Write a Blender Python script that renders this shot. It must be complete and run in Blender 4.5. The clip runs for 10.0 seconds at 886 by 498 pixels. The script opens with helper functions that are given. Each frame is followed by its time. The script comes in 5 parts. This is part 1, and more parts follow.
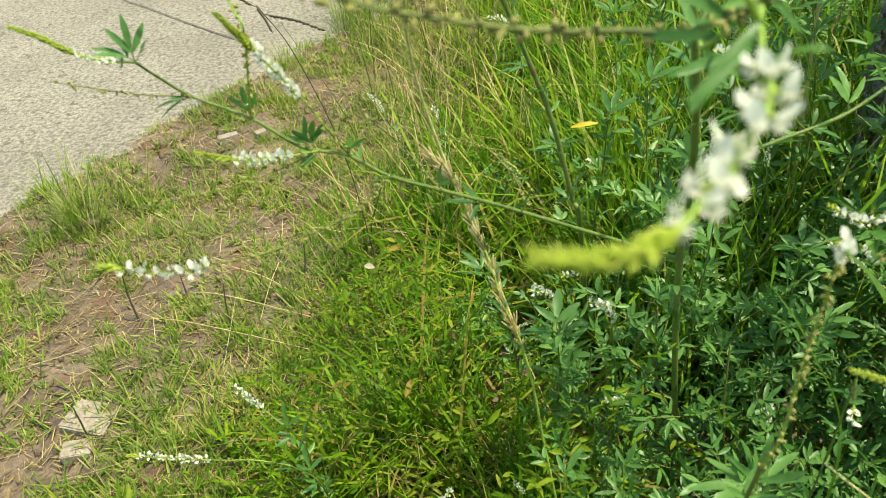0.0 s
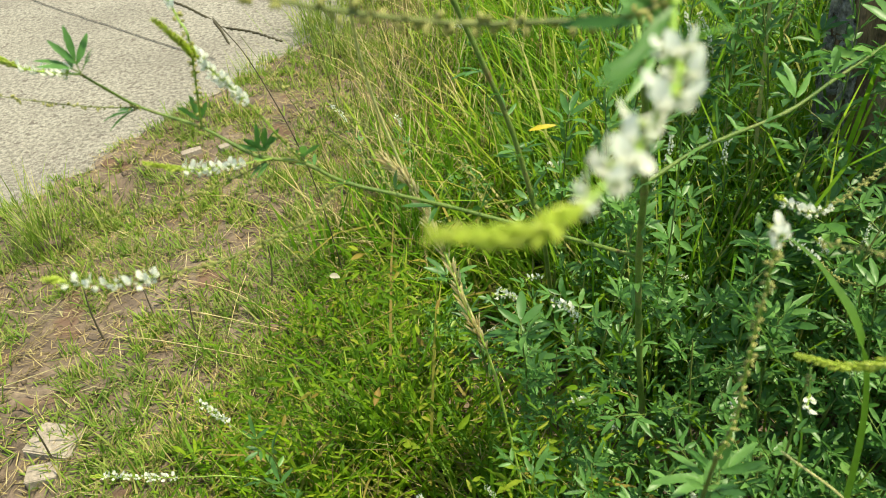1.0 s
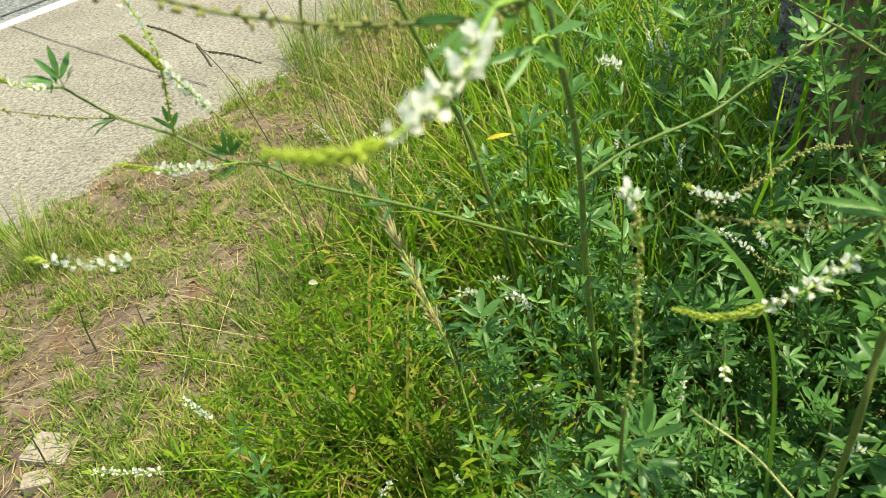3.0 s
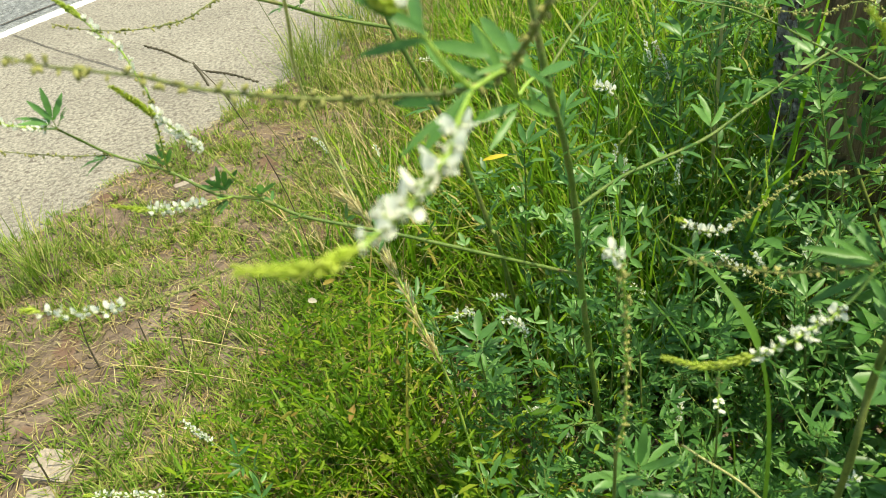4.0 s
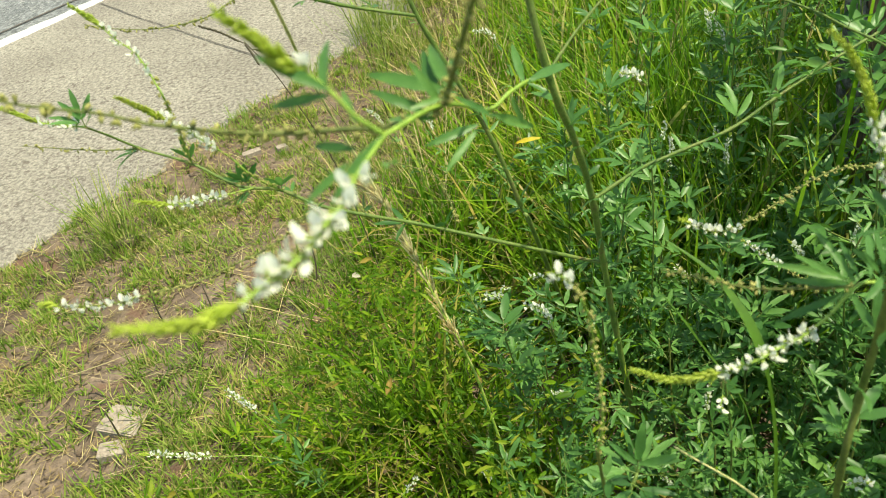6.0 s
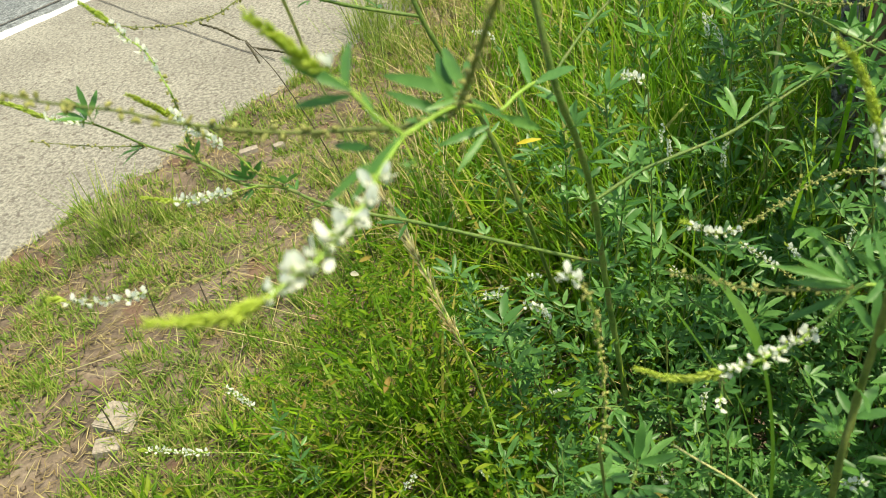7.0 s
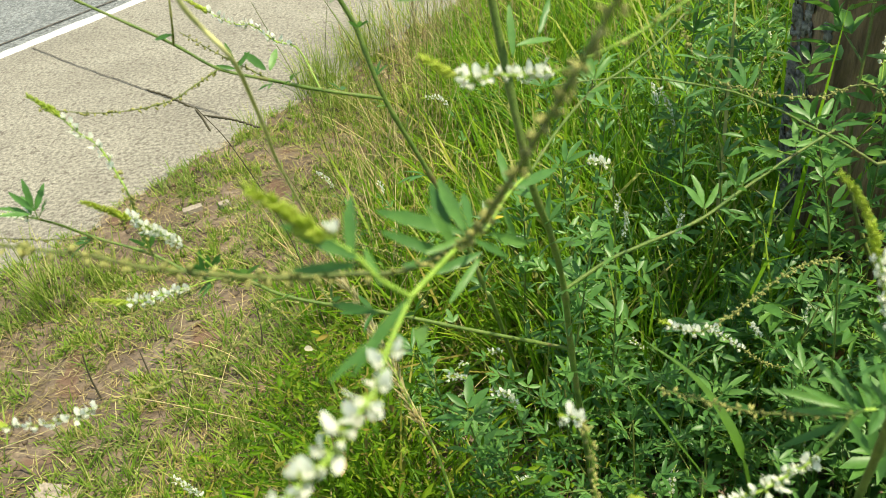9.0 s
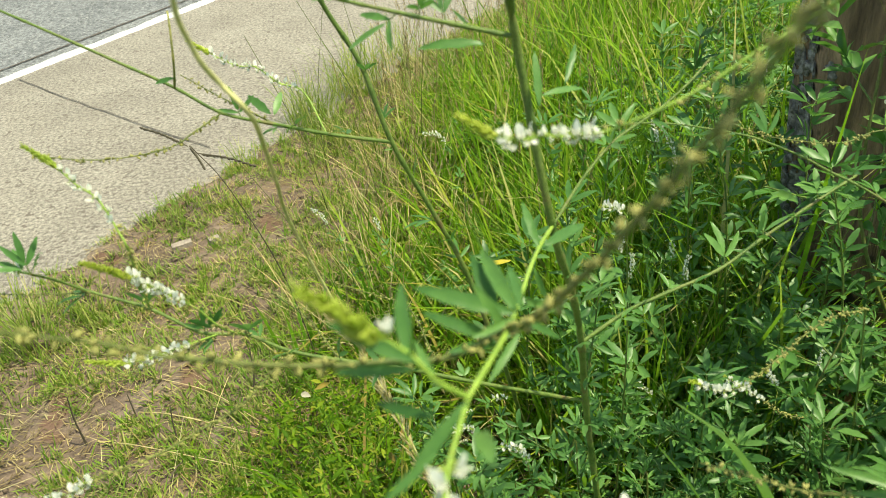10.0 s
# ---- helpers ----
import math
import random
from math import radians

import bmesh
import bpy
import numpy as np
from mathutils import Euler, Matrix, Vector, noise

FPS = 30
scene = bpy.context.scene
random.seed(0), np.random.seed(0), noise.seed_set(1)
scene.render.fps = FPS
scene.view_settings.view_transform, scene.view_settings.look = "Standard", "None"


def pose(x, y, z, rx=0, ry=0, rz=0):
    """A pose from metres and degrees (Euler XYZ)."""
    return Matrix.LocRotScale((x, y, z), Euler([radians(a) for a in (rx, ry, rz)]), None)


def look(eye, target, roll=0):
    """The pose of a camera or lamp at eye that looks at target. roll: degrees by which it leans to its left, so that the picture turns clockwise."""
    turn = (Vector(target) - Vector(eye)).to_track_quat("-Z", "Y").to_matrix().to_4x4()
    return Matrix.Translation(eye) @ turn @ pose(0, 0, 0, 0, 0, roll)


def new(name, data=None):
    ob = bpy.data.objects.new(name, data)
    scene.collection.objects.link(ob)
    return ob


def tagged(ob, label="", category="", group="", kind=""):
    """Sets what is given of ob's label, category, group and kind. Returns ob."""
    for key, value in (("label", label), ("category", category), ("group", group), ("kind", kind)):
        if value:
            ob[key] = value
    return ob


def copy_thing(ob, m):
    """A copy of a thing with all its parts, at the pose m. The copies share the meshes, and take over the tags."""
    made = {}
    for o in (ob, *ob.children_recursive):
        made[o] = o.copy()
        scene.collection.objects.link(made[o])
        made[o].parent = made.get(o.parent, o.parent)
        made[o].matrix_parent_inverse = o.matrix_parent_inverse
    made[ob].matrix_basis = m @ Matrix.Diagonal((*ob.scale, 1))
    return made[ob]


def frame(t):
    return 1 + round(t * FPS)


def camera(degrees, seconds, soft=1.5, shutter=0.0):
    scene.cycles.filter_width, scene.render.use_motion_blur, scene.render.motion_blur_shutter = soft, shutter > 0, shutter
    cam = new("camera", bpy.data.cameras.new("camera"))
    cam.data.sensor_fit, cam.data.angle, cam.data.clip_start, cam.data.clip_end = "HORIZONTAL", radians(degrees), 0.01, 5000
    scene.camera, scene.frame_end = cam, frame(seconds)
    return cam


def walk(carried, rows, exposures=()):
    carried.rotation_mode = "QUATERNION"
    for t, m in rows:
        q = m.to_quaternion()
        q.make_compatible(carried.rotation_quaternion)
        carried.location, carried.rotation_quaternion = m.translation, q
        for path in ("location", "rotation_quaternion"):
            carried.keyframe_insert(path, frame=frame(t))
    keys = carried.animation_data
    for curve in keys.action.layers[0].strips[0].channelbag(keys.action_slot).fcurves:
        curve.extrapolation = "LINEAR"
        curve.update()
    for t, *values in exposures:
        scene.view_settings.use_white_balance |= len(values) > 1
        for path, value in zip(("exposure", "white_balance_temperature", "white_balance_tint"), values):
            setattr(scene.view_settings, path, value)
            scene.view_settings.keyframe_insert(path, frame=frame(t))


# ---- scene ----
# ---------------------------------------------------------------- camera
cam = camera(60.0, 10.0, soft=0.9)
cam.data.dof.use_dof, cam.data.dof.focus_distance, cam.data.dof.aperture_fstop = True, 1.3, 13.0
PATH = [
    (0, (0.3368, 0.5330, 0.9516), (0.1722, 2.1037, -0.2754), -5.74),
    (0.5, (0.3254, 0.5438, 0.9379), (0.2311, 2.1397, -0.2637), -5.22),
    (1, (0.3490, 0.5301, 0.9464), (0.2534, 2.1189, -0.2647), -6.08),
    (1.5, (0.3493, 0.5161, 0.9527), (0.3061, 2.1078, -0.2575), -5.15),
    (2, (0.3680, 0.5091, 0.9547), (0.3017, 2.0910, -0.2672), -6.36),
    (3.5, (0.3926, 0.4527, 0.9628), (0.3002, 2.0948, -0.1752), -7.00),
    (4, (0.4023, 0.4803, 0.9813), (0.2989, 2.1027, -0.1836), -7.84),
    (4.5, (0.4465, 0.4669, 0.9911), (0.2286, 2.0754, -0.1773), -9.96),
    (5, (0.4858, 0.4835, 1.0032), (0.1883, 2.0485, -0.2061), -12.32),
    (5.5, (0.4732, 0.4911, 1.0023), (0.1570, 2.0426, -0.2196), -12.23),
    (7, (0.4586, 0.4832, 1.0089), (0.1535, 2.0337, -0.2169), -10.89),
    (7.5, (0.4299, 0.4955, 0.9901), (0.1883, 2.0581, -0.2346), -9.48),
    (8, (0.4487, 0.4868, 0.9995), (0.1931, 2.0735, -0.1908), -9.74),
    (8.5, (0.4470, 0.4923, 1.0017), (0.2472, 2.1331, -0.1243), -6.58),
    (9, (0.4351, 0.5268, 1.0318), (0.2894, 2.1522, -0.1244), -7.62),
    (9.5, (0.4491, 0.5292, 1.0351), (0.2813, 2.1806, -0.0806), -8.14),
    (10, (0.4120, 0.5618, 1.0332), (0.3095, 2.2292, -0.0664), -6.78),
]
walk(cam, [(t, look(eye, target, roll)) for t, eye, target, roll in PATH], [(0.0, 0.66, 8100, -4.5), (2.0, 0.68, 8100, -4.5), (3.5, 0.74, 8100, -4.5), (4.5, 0.66, 8100, -4.5), (10.0, 0.64, 8100, -4.5)])

# ---------------------------------------------------------------- light
SUN_TO = Vector((0.35, -0.07, 0.93)).normalized()
world = bpy.data.worlds.new("sky")
world.use_nodes = True
scene.world = world
sky = world.node_tree.nodes.new("ShaderNodeTexSky")
sky.sky_type, sky.sun_disc = "NISHITA", False
sky.sun_elevation = math.asin(SUN_TO.z)
sky.sun_rotation = math.atan2(SUN_TO.x, SUN_TO.y)
world.node_tree.links.new(sky.outputs[0], world.node_tree.nodes["Background"].inputs[0])
world.node_tree.nodes["Background"].inputs[1].default_value = 0.15
sun = new("sun", bpy.data.lights.new("sun", "SUN"))
sun.data.energy, sun.data.angle, sun.data.color = 4.35, radians(0.6), (1.0, 0.96, 0.88)
sun.matrix_world = look(SUN_TO * 20, (0, 0, 0))

# ---------------------------------------------------------------- materials


def nodes_of(name):
    m = bpy.data.materials.new(name)
    m.use_nodes = True
    return m, m.node_tree.nodes, m.node_tree.links, m.node_tree.nodes["Principled BSDF"]


def ramp(nodes, stops):
    r = nodes.new("ShaderNodeValToRGB")
    while len(r.color_ramp.elements) < len(stops):
        r.color_ramp.elements.new(0.5)
    for e, (p, c) in zip(r.color_ramp.elements, stops):
        e.position, e.color = p, (*c, 1)
    return r


def noise_tex(nodes, links, scale, detail=4, rough=0.6, space="Object", stretch=None):
    c = nodes.new("ShaderNodeTexCoord")
    n = nodes.new("ShaderNodeTexNoise")
    n.inputs["Scale"].default_value, n.inputs["Detail"].default_value, n.inputs["Roughness"].default_value = scale, detail, rough
    if stretch:
        v = nodes.new("ShaderNodeVectorMath")
        v.operation, v.inputs[1].default_value = "MULTIPLY", stretch
        links.new(c.outputs[space], v.inputs[0])
        links.new(v.outputs[0], n.inputs["Vector"])
    else:
        links.new(c.outputs[space], n.inputs["Vector"])
    return n


def mix_rgb(nodes, links, a, b, fac, mode="MIX"):
    m = nodes.new("ShaderNodeMix")
    m.data_type, m.blend_type = "RGBA", mode
    for sock, v in ((m.inputs[0], fac), (m.inputs[6], a), (m.inputs[7], b)):
        if isinstance(v, bpy.types.NodeSocket):
            links.new(v, sock)
        elif isinstance(v, tuple):
            sock.default_value = (*v, 1)
        else:
            sock.default_value = v
    return m.outputs[2]


def bump(nodes, links, shader, height, strength, dist):
    b = nodes.new("ShaderNodeBump")
    b.inputs["Strength"].default_value, b.inputs["Distance"].default_value = strength, dist
    links.new(height, b.inputs["Height"])
    links.new(b.outputs[0], shader.inputs["Normal"])


def surface(name, stops, scale, rough, fine=None, relief=0.4, dist=0.002, spots=None, grain=(0.62, 1.25), stretch=None, steep=0.2):
    """Two scales of colour noise, a fine relief and, if given, spots of another colour."""
    m, n, l, p = nodes_of(name)
    big = noise_tex(n, l, scale, stretch=stretch)
    r = ramp(n, stops)
    l.new(big.outputs[0], r.inputs[0])
    col = r.outputs[0]
    small = noise_tex(n, l, fine or scale * 14, 5, 0.7, stretch=stretch)
    sr = ramp(n, [(0.5 - steep, (grain[0],) * 3), (0.5 + steep, (grain[1],) * 3)])
    l.new(small.outputs[0], sr.inputs[0])
    col = mix_rgb(n, l, col, sr.outputs[0], 1.0, "MULTIPLY")
    if spots:
        v = noise_tex(n, l, spots[0], 2, 0.5)
        vr = ramp(n, [(spots[1], (0, 0, 0)), (spots[1] + 0.06, (1, 1, 1))])
        l.new(v.outputs[0], vr.inputs[0])
        col = mix_rgb(n, l, col, spots[2], vr.outputs[0])
    l.new(col, p.inputs["Base Color"])
    p.inputs["Roughness"].default_value = rough
    bump(n, l, p, small.outputs[0], relief, dist)
    return m


def foliage(name, stops, rough=0.5, through_light=0.35, glow=(0.35, 0.6, 0.05), by="island", gloss=0.4):
    """A leaf: colour differs from blade to blade, light passes through it."""
    m, n, l, p = nodes_of(name)
    if by == "island":
        g = n.new("ShaderNodeNewGeometry")
        rnd = g.outputs["Random Per Island"]
    else:
        g = n.new("ShaderNodeObjectInfo")
        rnd = g.outputs["Random"]
    r = ramp(n, stops)
    l.new(rnd, r.inputs[0])
    t = noise_tex(n, l, 90.0, 3)
    tr = ramp(n, [(0.25, (0.72, 0.72, 0.72)), (0.75, (1.22, 1.22, 1.22))])
    l.new(t.outputs[0], tr.inputs[0])
    big = noise_tex(n, l, 5.0, 2)
    br = ramp(n, [(0.3, (0.78, 0.84, 0.8)), (0.7, (1.2, 1.12, 1.0))])
    l.new(big.outputs[0], br.inputs[0])
    col = mix_rgb(n, l, r.outputs[0], tr.outputs[0], 1.0, "MULTIPLY")
    col = mix_rgb(n, l, col, br.outputs[0], 1.0, "MULTIPLY")
    l.new(col, p.inputs["Base Color"])
    p.inputs["Roughness"].default_value = rough
    p.inputs["Specular IOR Level"].default_value = gloss
    tl = n.new("ShaderNodeBsdfTranslucent")
    l.new(mix_rgb(n, l, col, glow, 0.35), tl.inputs[0])
    mx = n.new("ShaderNodeMixShader")
    mx.inputs[0].default_value = through_light
    l.new(p.outputs[0], mx.inputs[1])
    l.new(tl.outputs[0], mx.inputs[2])
    l.new(mx.outputs[0], n["Material Output"].inputs[0])
    return m


M_DIRT = surface("dirt", [(0.25, (0.07, 0.05, 0.036)), (0.5, (0.155, 0.111, 0.081)), (0.75, (0.255, 0.194, 0.146))], 6.0, 0.95, 60, 0.9, 0.006, (8.0, 0.60, (0.15, 0.088, 0.06)), (0.42, 1.45))
M_SHOULDER = surface("weathered_chip_seal", [(0.3, (0.215, 0.193, 0.163)), (0.7, (0.30, 0.274, 0.232))], 2.5, 0.95, 82, 1.0, 0.008, (48.0, 0.62, (0.15, 0.125, 0.108)), (0.60, 1.44), None, 0.11)
M_ASPHALT = surface("asphalt", [(0.3, (0.118, 0.124, 0.130)), (0.7, (0.19, 0.197, 0.203))], 3.0, 0.85, 60, 0.9, 0.006, (70.0, 0.60, (0.32, 0.32, 0.315)), (0.5, 1.5), None, 0.1)
M_PAINT = surface("worn_road_paint", [(0.3, (0.66, 0.66, 0.63)), (0.7, (0.8, 0.8, 0.77))], 9.0, 0.7, 80, 0.5, 0.002, (45.0, 0.66, (0.4, 0.39, 0.36)))
M_DARK_LINE = surface("dark_brown_line", [(0.3, (0.07, 0.06, 0.05)), (0.7, (0.15, 0.13, 0.11))], 30.0, 0.95)
M_BRICK = surface("broken_concrete", [(0.3, (0.28, 0.225, 0.18)), (0.7, (0.40, 0.34, 0.285))], 20.0, 0.9, 160, 0.7, 0.002)
M_BARK = surface("grey_bark", [(0.3, (0.09, 0.083, 0.076)), (0.5, (0.25, 0.235, 0.215)), (0.72, (0.46, 0.44, 0.41))], 60.0, 0.95, 160, 1.0, 0.006)
M_WOOD = surface("bare_trunk_wood", [(0.3, (0.10, 0.062, 0.037)), (0.55, (0.24, 0.155, 0.092)), (0.72, (0.36, 0.25, 0.16))], 26.0, 0.9, 70, 1.0, 0.012, (18.0, 0.6, (0.018, 0.013, 0.01)), (0.4, 1.55), (1.0, 1.0, 0.14))
M_LUSH = foliage("lush_grass", [(0.0, (0.045, 0.115, 0.009)), (0.35, (0.125, 0.265, 0.015)), (0.7, (0.24, 0.40, 0.026)), (0.86, (0.35, 0.42, 0.055)), (1.0, (0.34, 0.24, 0.09))], 0.5, 0.50, gloss=0.2)
M_SHORT = foliage("short_grass", [(0.0, (0.09, 0.19, 0.022)), (0.4, (0.19, 0.31, 0.046)), (0.68, (0.30, 0.38, 0.09)), (0.9, (0.40, 0.38, 0.15)), (1.0, (0.38, 0.29, 0.15))], 0.5, 0.38, gloss=0.2)
M_EDGE = foliage("edge_tuft", [(0.0, (0.11, 0.20, 0.022)), (0.5, (0.25, 0.33, 0.06)), (0.8, (0.40, 0.42, 0.13)), (1.0, (0.52, 0.45, 0.22))], 0.5, 0.4)
M_TALL = foliage("tall_grass", [(0.0, (0.04, 0.13, 0.01)), (0.4, (0.14, 0.32, 0.022)), (0.72, (0.29, 0.45, 0.045)), (0.84, (0.42, 0.45, 0.12)), (1.0, (0.54, 0.46, 0.22))], 0.5, 0.50, gloss=0.2)
M_STRAW = foliage("straw", [(0.0, (0.22, 0.16, 0.08)), (0.35, (0.40, 0.32, 0.15)), (0.8, (0.60, 0.52, 0.30)), (1.0, (0.28, 0.19, 0.09))], 0.7, 0.2, (0.6, 0.5, 0.25))
M_DEAD = foliage("dead_stem", [(0.0, (0.12, 0.085, 0.04)), (0.5, (0.26, 0.195, 0.09)), (1.0, (0.48, 0.40, 0.20))], 0.75, 0.2, (0.5, 0.4, 0.2))
M_COVER = foliage("ground_cover_leaf", [(0.0, (0.05, 0.13, 0.011)), (0.5, (0.12, 0.245, 0.017)), (0.8, (0.235, 0.35, 0.03)), (0.93, (0.34, 0.39, 0.05)), (1.0, (0.30, 0.19, 0.06))], 0.5, 0.50, gloss=0.2)
M_CLOVER = foliage("clover_leaf", [(0.0, (0.05, 0.148, 0.032)), (0.5, (0.112, 0.258, 0.061)), (0.92, (0.182, 0.35, 0.09)), (1.0, (0.32, 0.39, 0.055))], 0.42, 0.32, (0.2, 0.45, 0.06))
M_LEAF = foliage("clover_leaf_near", [(0.0, (0.055, 0.155, 0.040)), (0.5, (0.105, 0.245, 0.066)), (1.0, (0.168, 0.335, 0.092))], 0.4, 0.36, (0.2, 0.5, 0.07), "object")
M_BLADE = foliage("broad_blade", [(0.0, (0.05, 0.13, 0.018)), (1.0, (0.09, 0.19, 0.025))], 0.45, 0.3, (0.2, 0.45, 0.03), "object")
M_YELLOW = foliage("yellow_leaf", [(0.0, (0.55, 0.42, 0.03)), (1.0, (0.62, 0.50, 0.05))], 0.5, 0.3, (0.7, 0.5, 0.03), "object")
M_PALE = foliage("pale_dry_leaf", [(0.0, (0.46, 0.40, 0.32)), (1.0, (0.56, 0.50, 0.41))], 0.7, 0.25, (0.7, 0.6, 0.5), "object")
M_STEM = surface("green_stem", [(0.32, (0.065, 0.125, 0.02)), (0.5, (0.13, 0.20, 0.036)), (0.6, (0.15, 0.20, 0.045)), (0.74, (0.17, 0.10, 0.045))], 45.0, 0.55, 420, 0.8, 0.001)
M_SHOOT = surface("fresh_green_shoot", [(0.3, (0.22, 0.36, 0.05)), (0.7, (0.33, 0.47, 0.08))], 60.0, 0.5, 400, 0.4, 0.0006)
M_BROWNSTEM = surface("brown_green_stem", [(0.3, (0.085, 0.125, 0.022)), (0.7, (0.165, 0.185, 0.042))], 30.0, 0.6, 300, 0.4, 0.0006)
M_TWIG = surface("dark_twig", [(0.3, (0.055, 0.045, 0.03)), (0.7, (0.12, 0.10, 0.06))], 40.0, 0.8)
M_SEED = surface("seed_pod", [(0.35, (0.17, 0.18, 0.045)), (0.65, (0.38, 0.36, 0.11))], 120.0, 0.7, 500, 0.4, 0.0006)
M_BUD = foliage("flower_bud", [(0.0, (0.42, 0.54, 0.08)), (0.6, (0.50, 0.60, 0.11)), (1.0, (0.60, 0.66, 0.19))], 0.5, 0.5, (0.66, 0.75, 0.14))
M_CALYX = foliage("calyx", [(0.0, (0.26, 0.38, 0.06)), (1.0, (0.36, 0.46, 0.09))], 0.5, 0.2)
M_PETAL = foliage("white_petal", [(0.0, (0.93, 0.93, 0.88)), (1.0, (0.97, 0.97, 0.93))], 0.6, 0.5, (0.98, 0.98, 0.94))

# ---------------------------------------------------------------- mesh helpers
rng = np.random.default_rng(7)


def mesh_of(name, verts, tris, mats, index=None, smooth=True):
    verts, tris = np.asarray(verts, float), np.asarray(tris, int)
    me = bpy.data.meshes.new(name)
    me.vertices.add(len(verts))
    me.vertices.foreach_set("co", verts.ravel())
    me.loops.add(tris.size)
    me.loops.foreach_set("vertex_index", tris.ravel())
    me.polygons.add(len(tris))
    me.polygons.foreach_set("loop_start", np.arange(0, tris.size, 3))
    me.polygons.foreach_set("use_smooth", np.full(len(tris), smooth))
    for m in mats if isinstance(mats, (list, tuple)) else [mats]:
        me.materials.append(m)
    if index is not None:
        me.polygons.foreach_set("material_index", np.asarray(index, int))
    me.update(calc_edges=True)
    return me


def part(name, data, material, parent, label="", kind=""):
    """One mesh object under a thing or a part; data is a mesh, or (verts, tris)."""
    me = data if isinstance(data, bpy.types.Mesh) else mesh_of(name, *data, material)
    ob = new(name, me)
    ob.parent = parent
    return tagged(ob, label, kind=kind)


def thing(name, place, label, category, group="", kind=""):
    ob = new(name)
    ob.empty_display_size = 0.02
    ob.matrix_world = Matrix.Translation(place)
    return tagged(ob, label, category, group, kind)


def join(*geos):
    vs, ts, base = [], [], 0
    for v, t in geos:
        vs.append(v)
        ts.append(np.asarray(t) + base)
        base += len(v)
    return np.concatenate(vs), np.concatenate(ts)


def smooth_line(points, step=6):
    """Catmull-Rom through the points."""
    p = np.asarray(points, float)
    p = np.vstack([2 * p[0] - p[1], p, 2 * p[-1] - p[-2]])
    out = []
    for a, b, c, d in zip(p, p[1:], p[2:], p[3:]):
        for t in np.arange(step) / step:
            out.append(0.5 * (2 * b + (c - a) * t + (2 * a - 5 * b + 4 * c - d) * t * t + (3 * b - a - 3 * c + d) * t**3))
    out.append(p[-2])
    return np.array(out)


def frames_of(line):
    t = np.gradient(line, axis=0)
    t /= np.linalg.norm(t, axis=1, keepdims=True) + 1e-12
    ref = np.where(np.abs(t[:, 2:3]) > 0.92, [[1.0, 0, 0]], [[0, 0, 1.0]])
    a = np.cross(t, ref)
    a /= np.linalg.norm(a, axis=1, keepdims=True)
    return t, a, np.cross(a, t)


def tube(line, r0, r1, sides=6, knots=0.0, every=7):
    """A tapered round stem along a line, with slightly thicker nodes."""
    line = np.asarray(line, float)
    n = len(line)
    _, a, b = frames_of(line)
    rad = np.linspace(r0, r1, n)
    if knots:
        rad = rad * np.where(np.arange(n) % every == 3, 1 + knots, 1.0)
    ang = np.arange(sides) * 2 * np.pi / sides
    ring = a[:, None] * np.cos(ang)[None, :, None] + b[:, None] * np.sin(ang)[None, :, None]
    v = (line[:, None] + ring * rad[:, None, None]).reshape(-1, 3)
    i, j = np.meshgrid(np.arange(n - 1), np.arange(sides), indexing="ij")
    p, q = i * sides + j, i * sides + (j + 1) % sides
    t = np.concatenate([np.stack([p, q, p + sides], -1).reshape(-1, 3), np.stack([q, q + sides, p + sides], -1).reshape(-1, 3)])
    v = np.vstack([v, line[-1:] + (line[-1:] - line[-2:-1]) * 0.3])
    last = (n - 1) * sides
    cap = [[last + k, last + (k + 1) % sides, len(v) - 1] for k in range(sides)]
    return v, np.vstack([t, cap])


def blades(root, length, width, lean, bend, azim, twist=0.6):
    """Many grass blades: folded ribbons that taper and bend over."""
    n = len(root)
    s = np.array([0.0, 0.34, 0.7, 1.0])
    d = np.stack([np.cos(azim), np.sin(azim), 0 * azim], 1)
    pos = [root]
    for k in range(3):
        th = lean + bend * (s[k] + s[k + 1]) / 2
        step = (s[k + 1] - s[k]) * length
        pos.append(pos[-1] + step[:, None] * (np.sin(th)[:, None] * d + np.cos(th)[:, None] * np.array([0, 0, 1.0])))
    tw = azim + np.pi / 2 + rng.uniform(-twist, twist, n)
    side = np.stack([np.cos(tw), np.sin(tw), 0 * tw], 1)
    w = width[:, None]
    v = np.stack([pos[0] - side * w * 0.35, pos[0] + side * w * 0.35, pos[1] - side * w * 0.5, pos[1] + side * w * 0.5, pos[2] - side * w * 0.36, pos[2] + side * w * 0.36, pos[3]], 1)
    tri = np.array([[0, 1, 3], [0, 3, 2], [2, 3, 5], [2, 5, 4], [4, 5, 6]])
    return v.reshape(-1, 3), (tri[None] + 7 * np.arange(n)[:, None, None]).reshape(-1, 3)


LEAF_V = np.array([[0, 0, 0], [-0.30, 0.28, 0.07], [0, 0.30, 0], [0.30, 0.28, 0.07], [-0.34, 0.66, 0.05], [0, 0.68, -0.03], [0.34, 0.66, 0.05], [0, 1.0, -0.12]])
LEAF_T = np.array([[0, 2, 1], [0, 3, 2], [1, 2, 5], [1, 5, 4], [2, 3, 6], [2, 6, 5], [4, 5, 7], [5, 6, 7]])


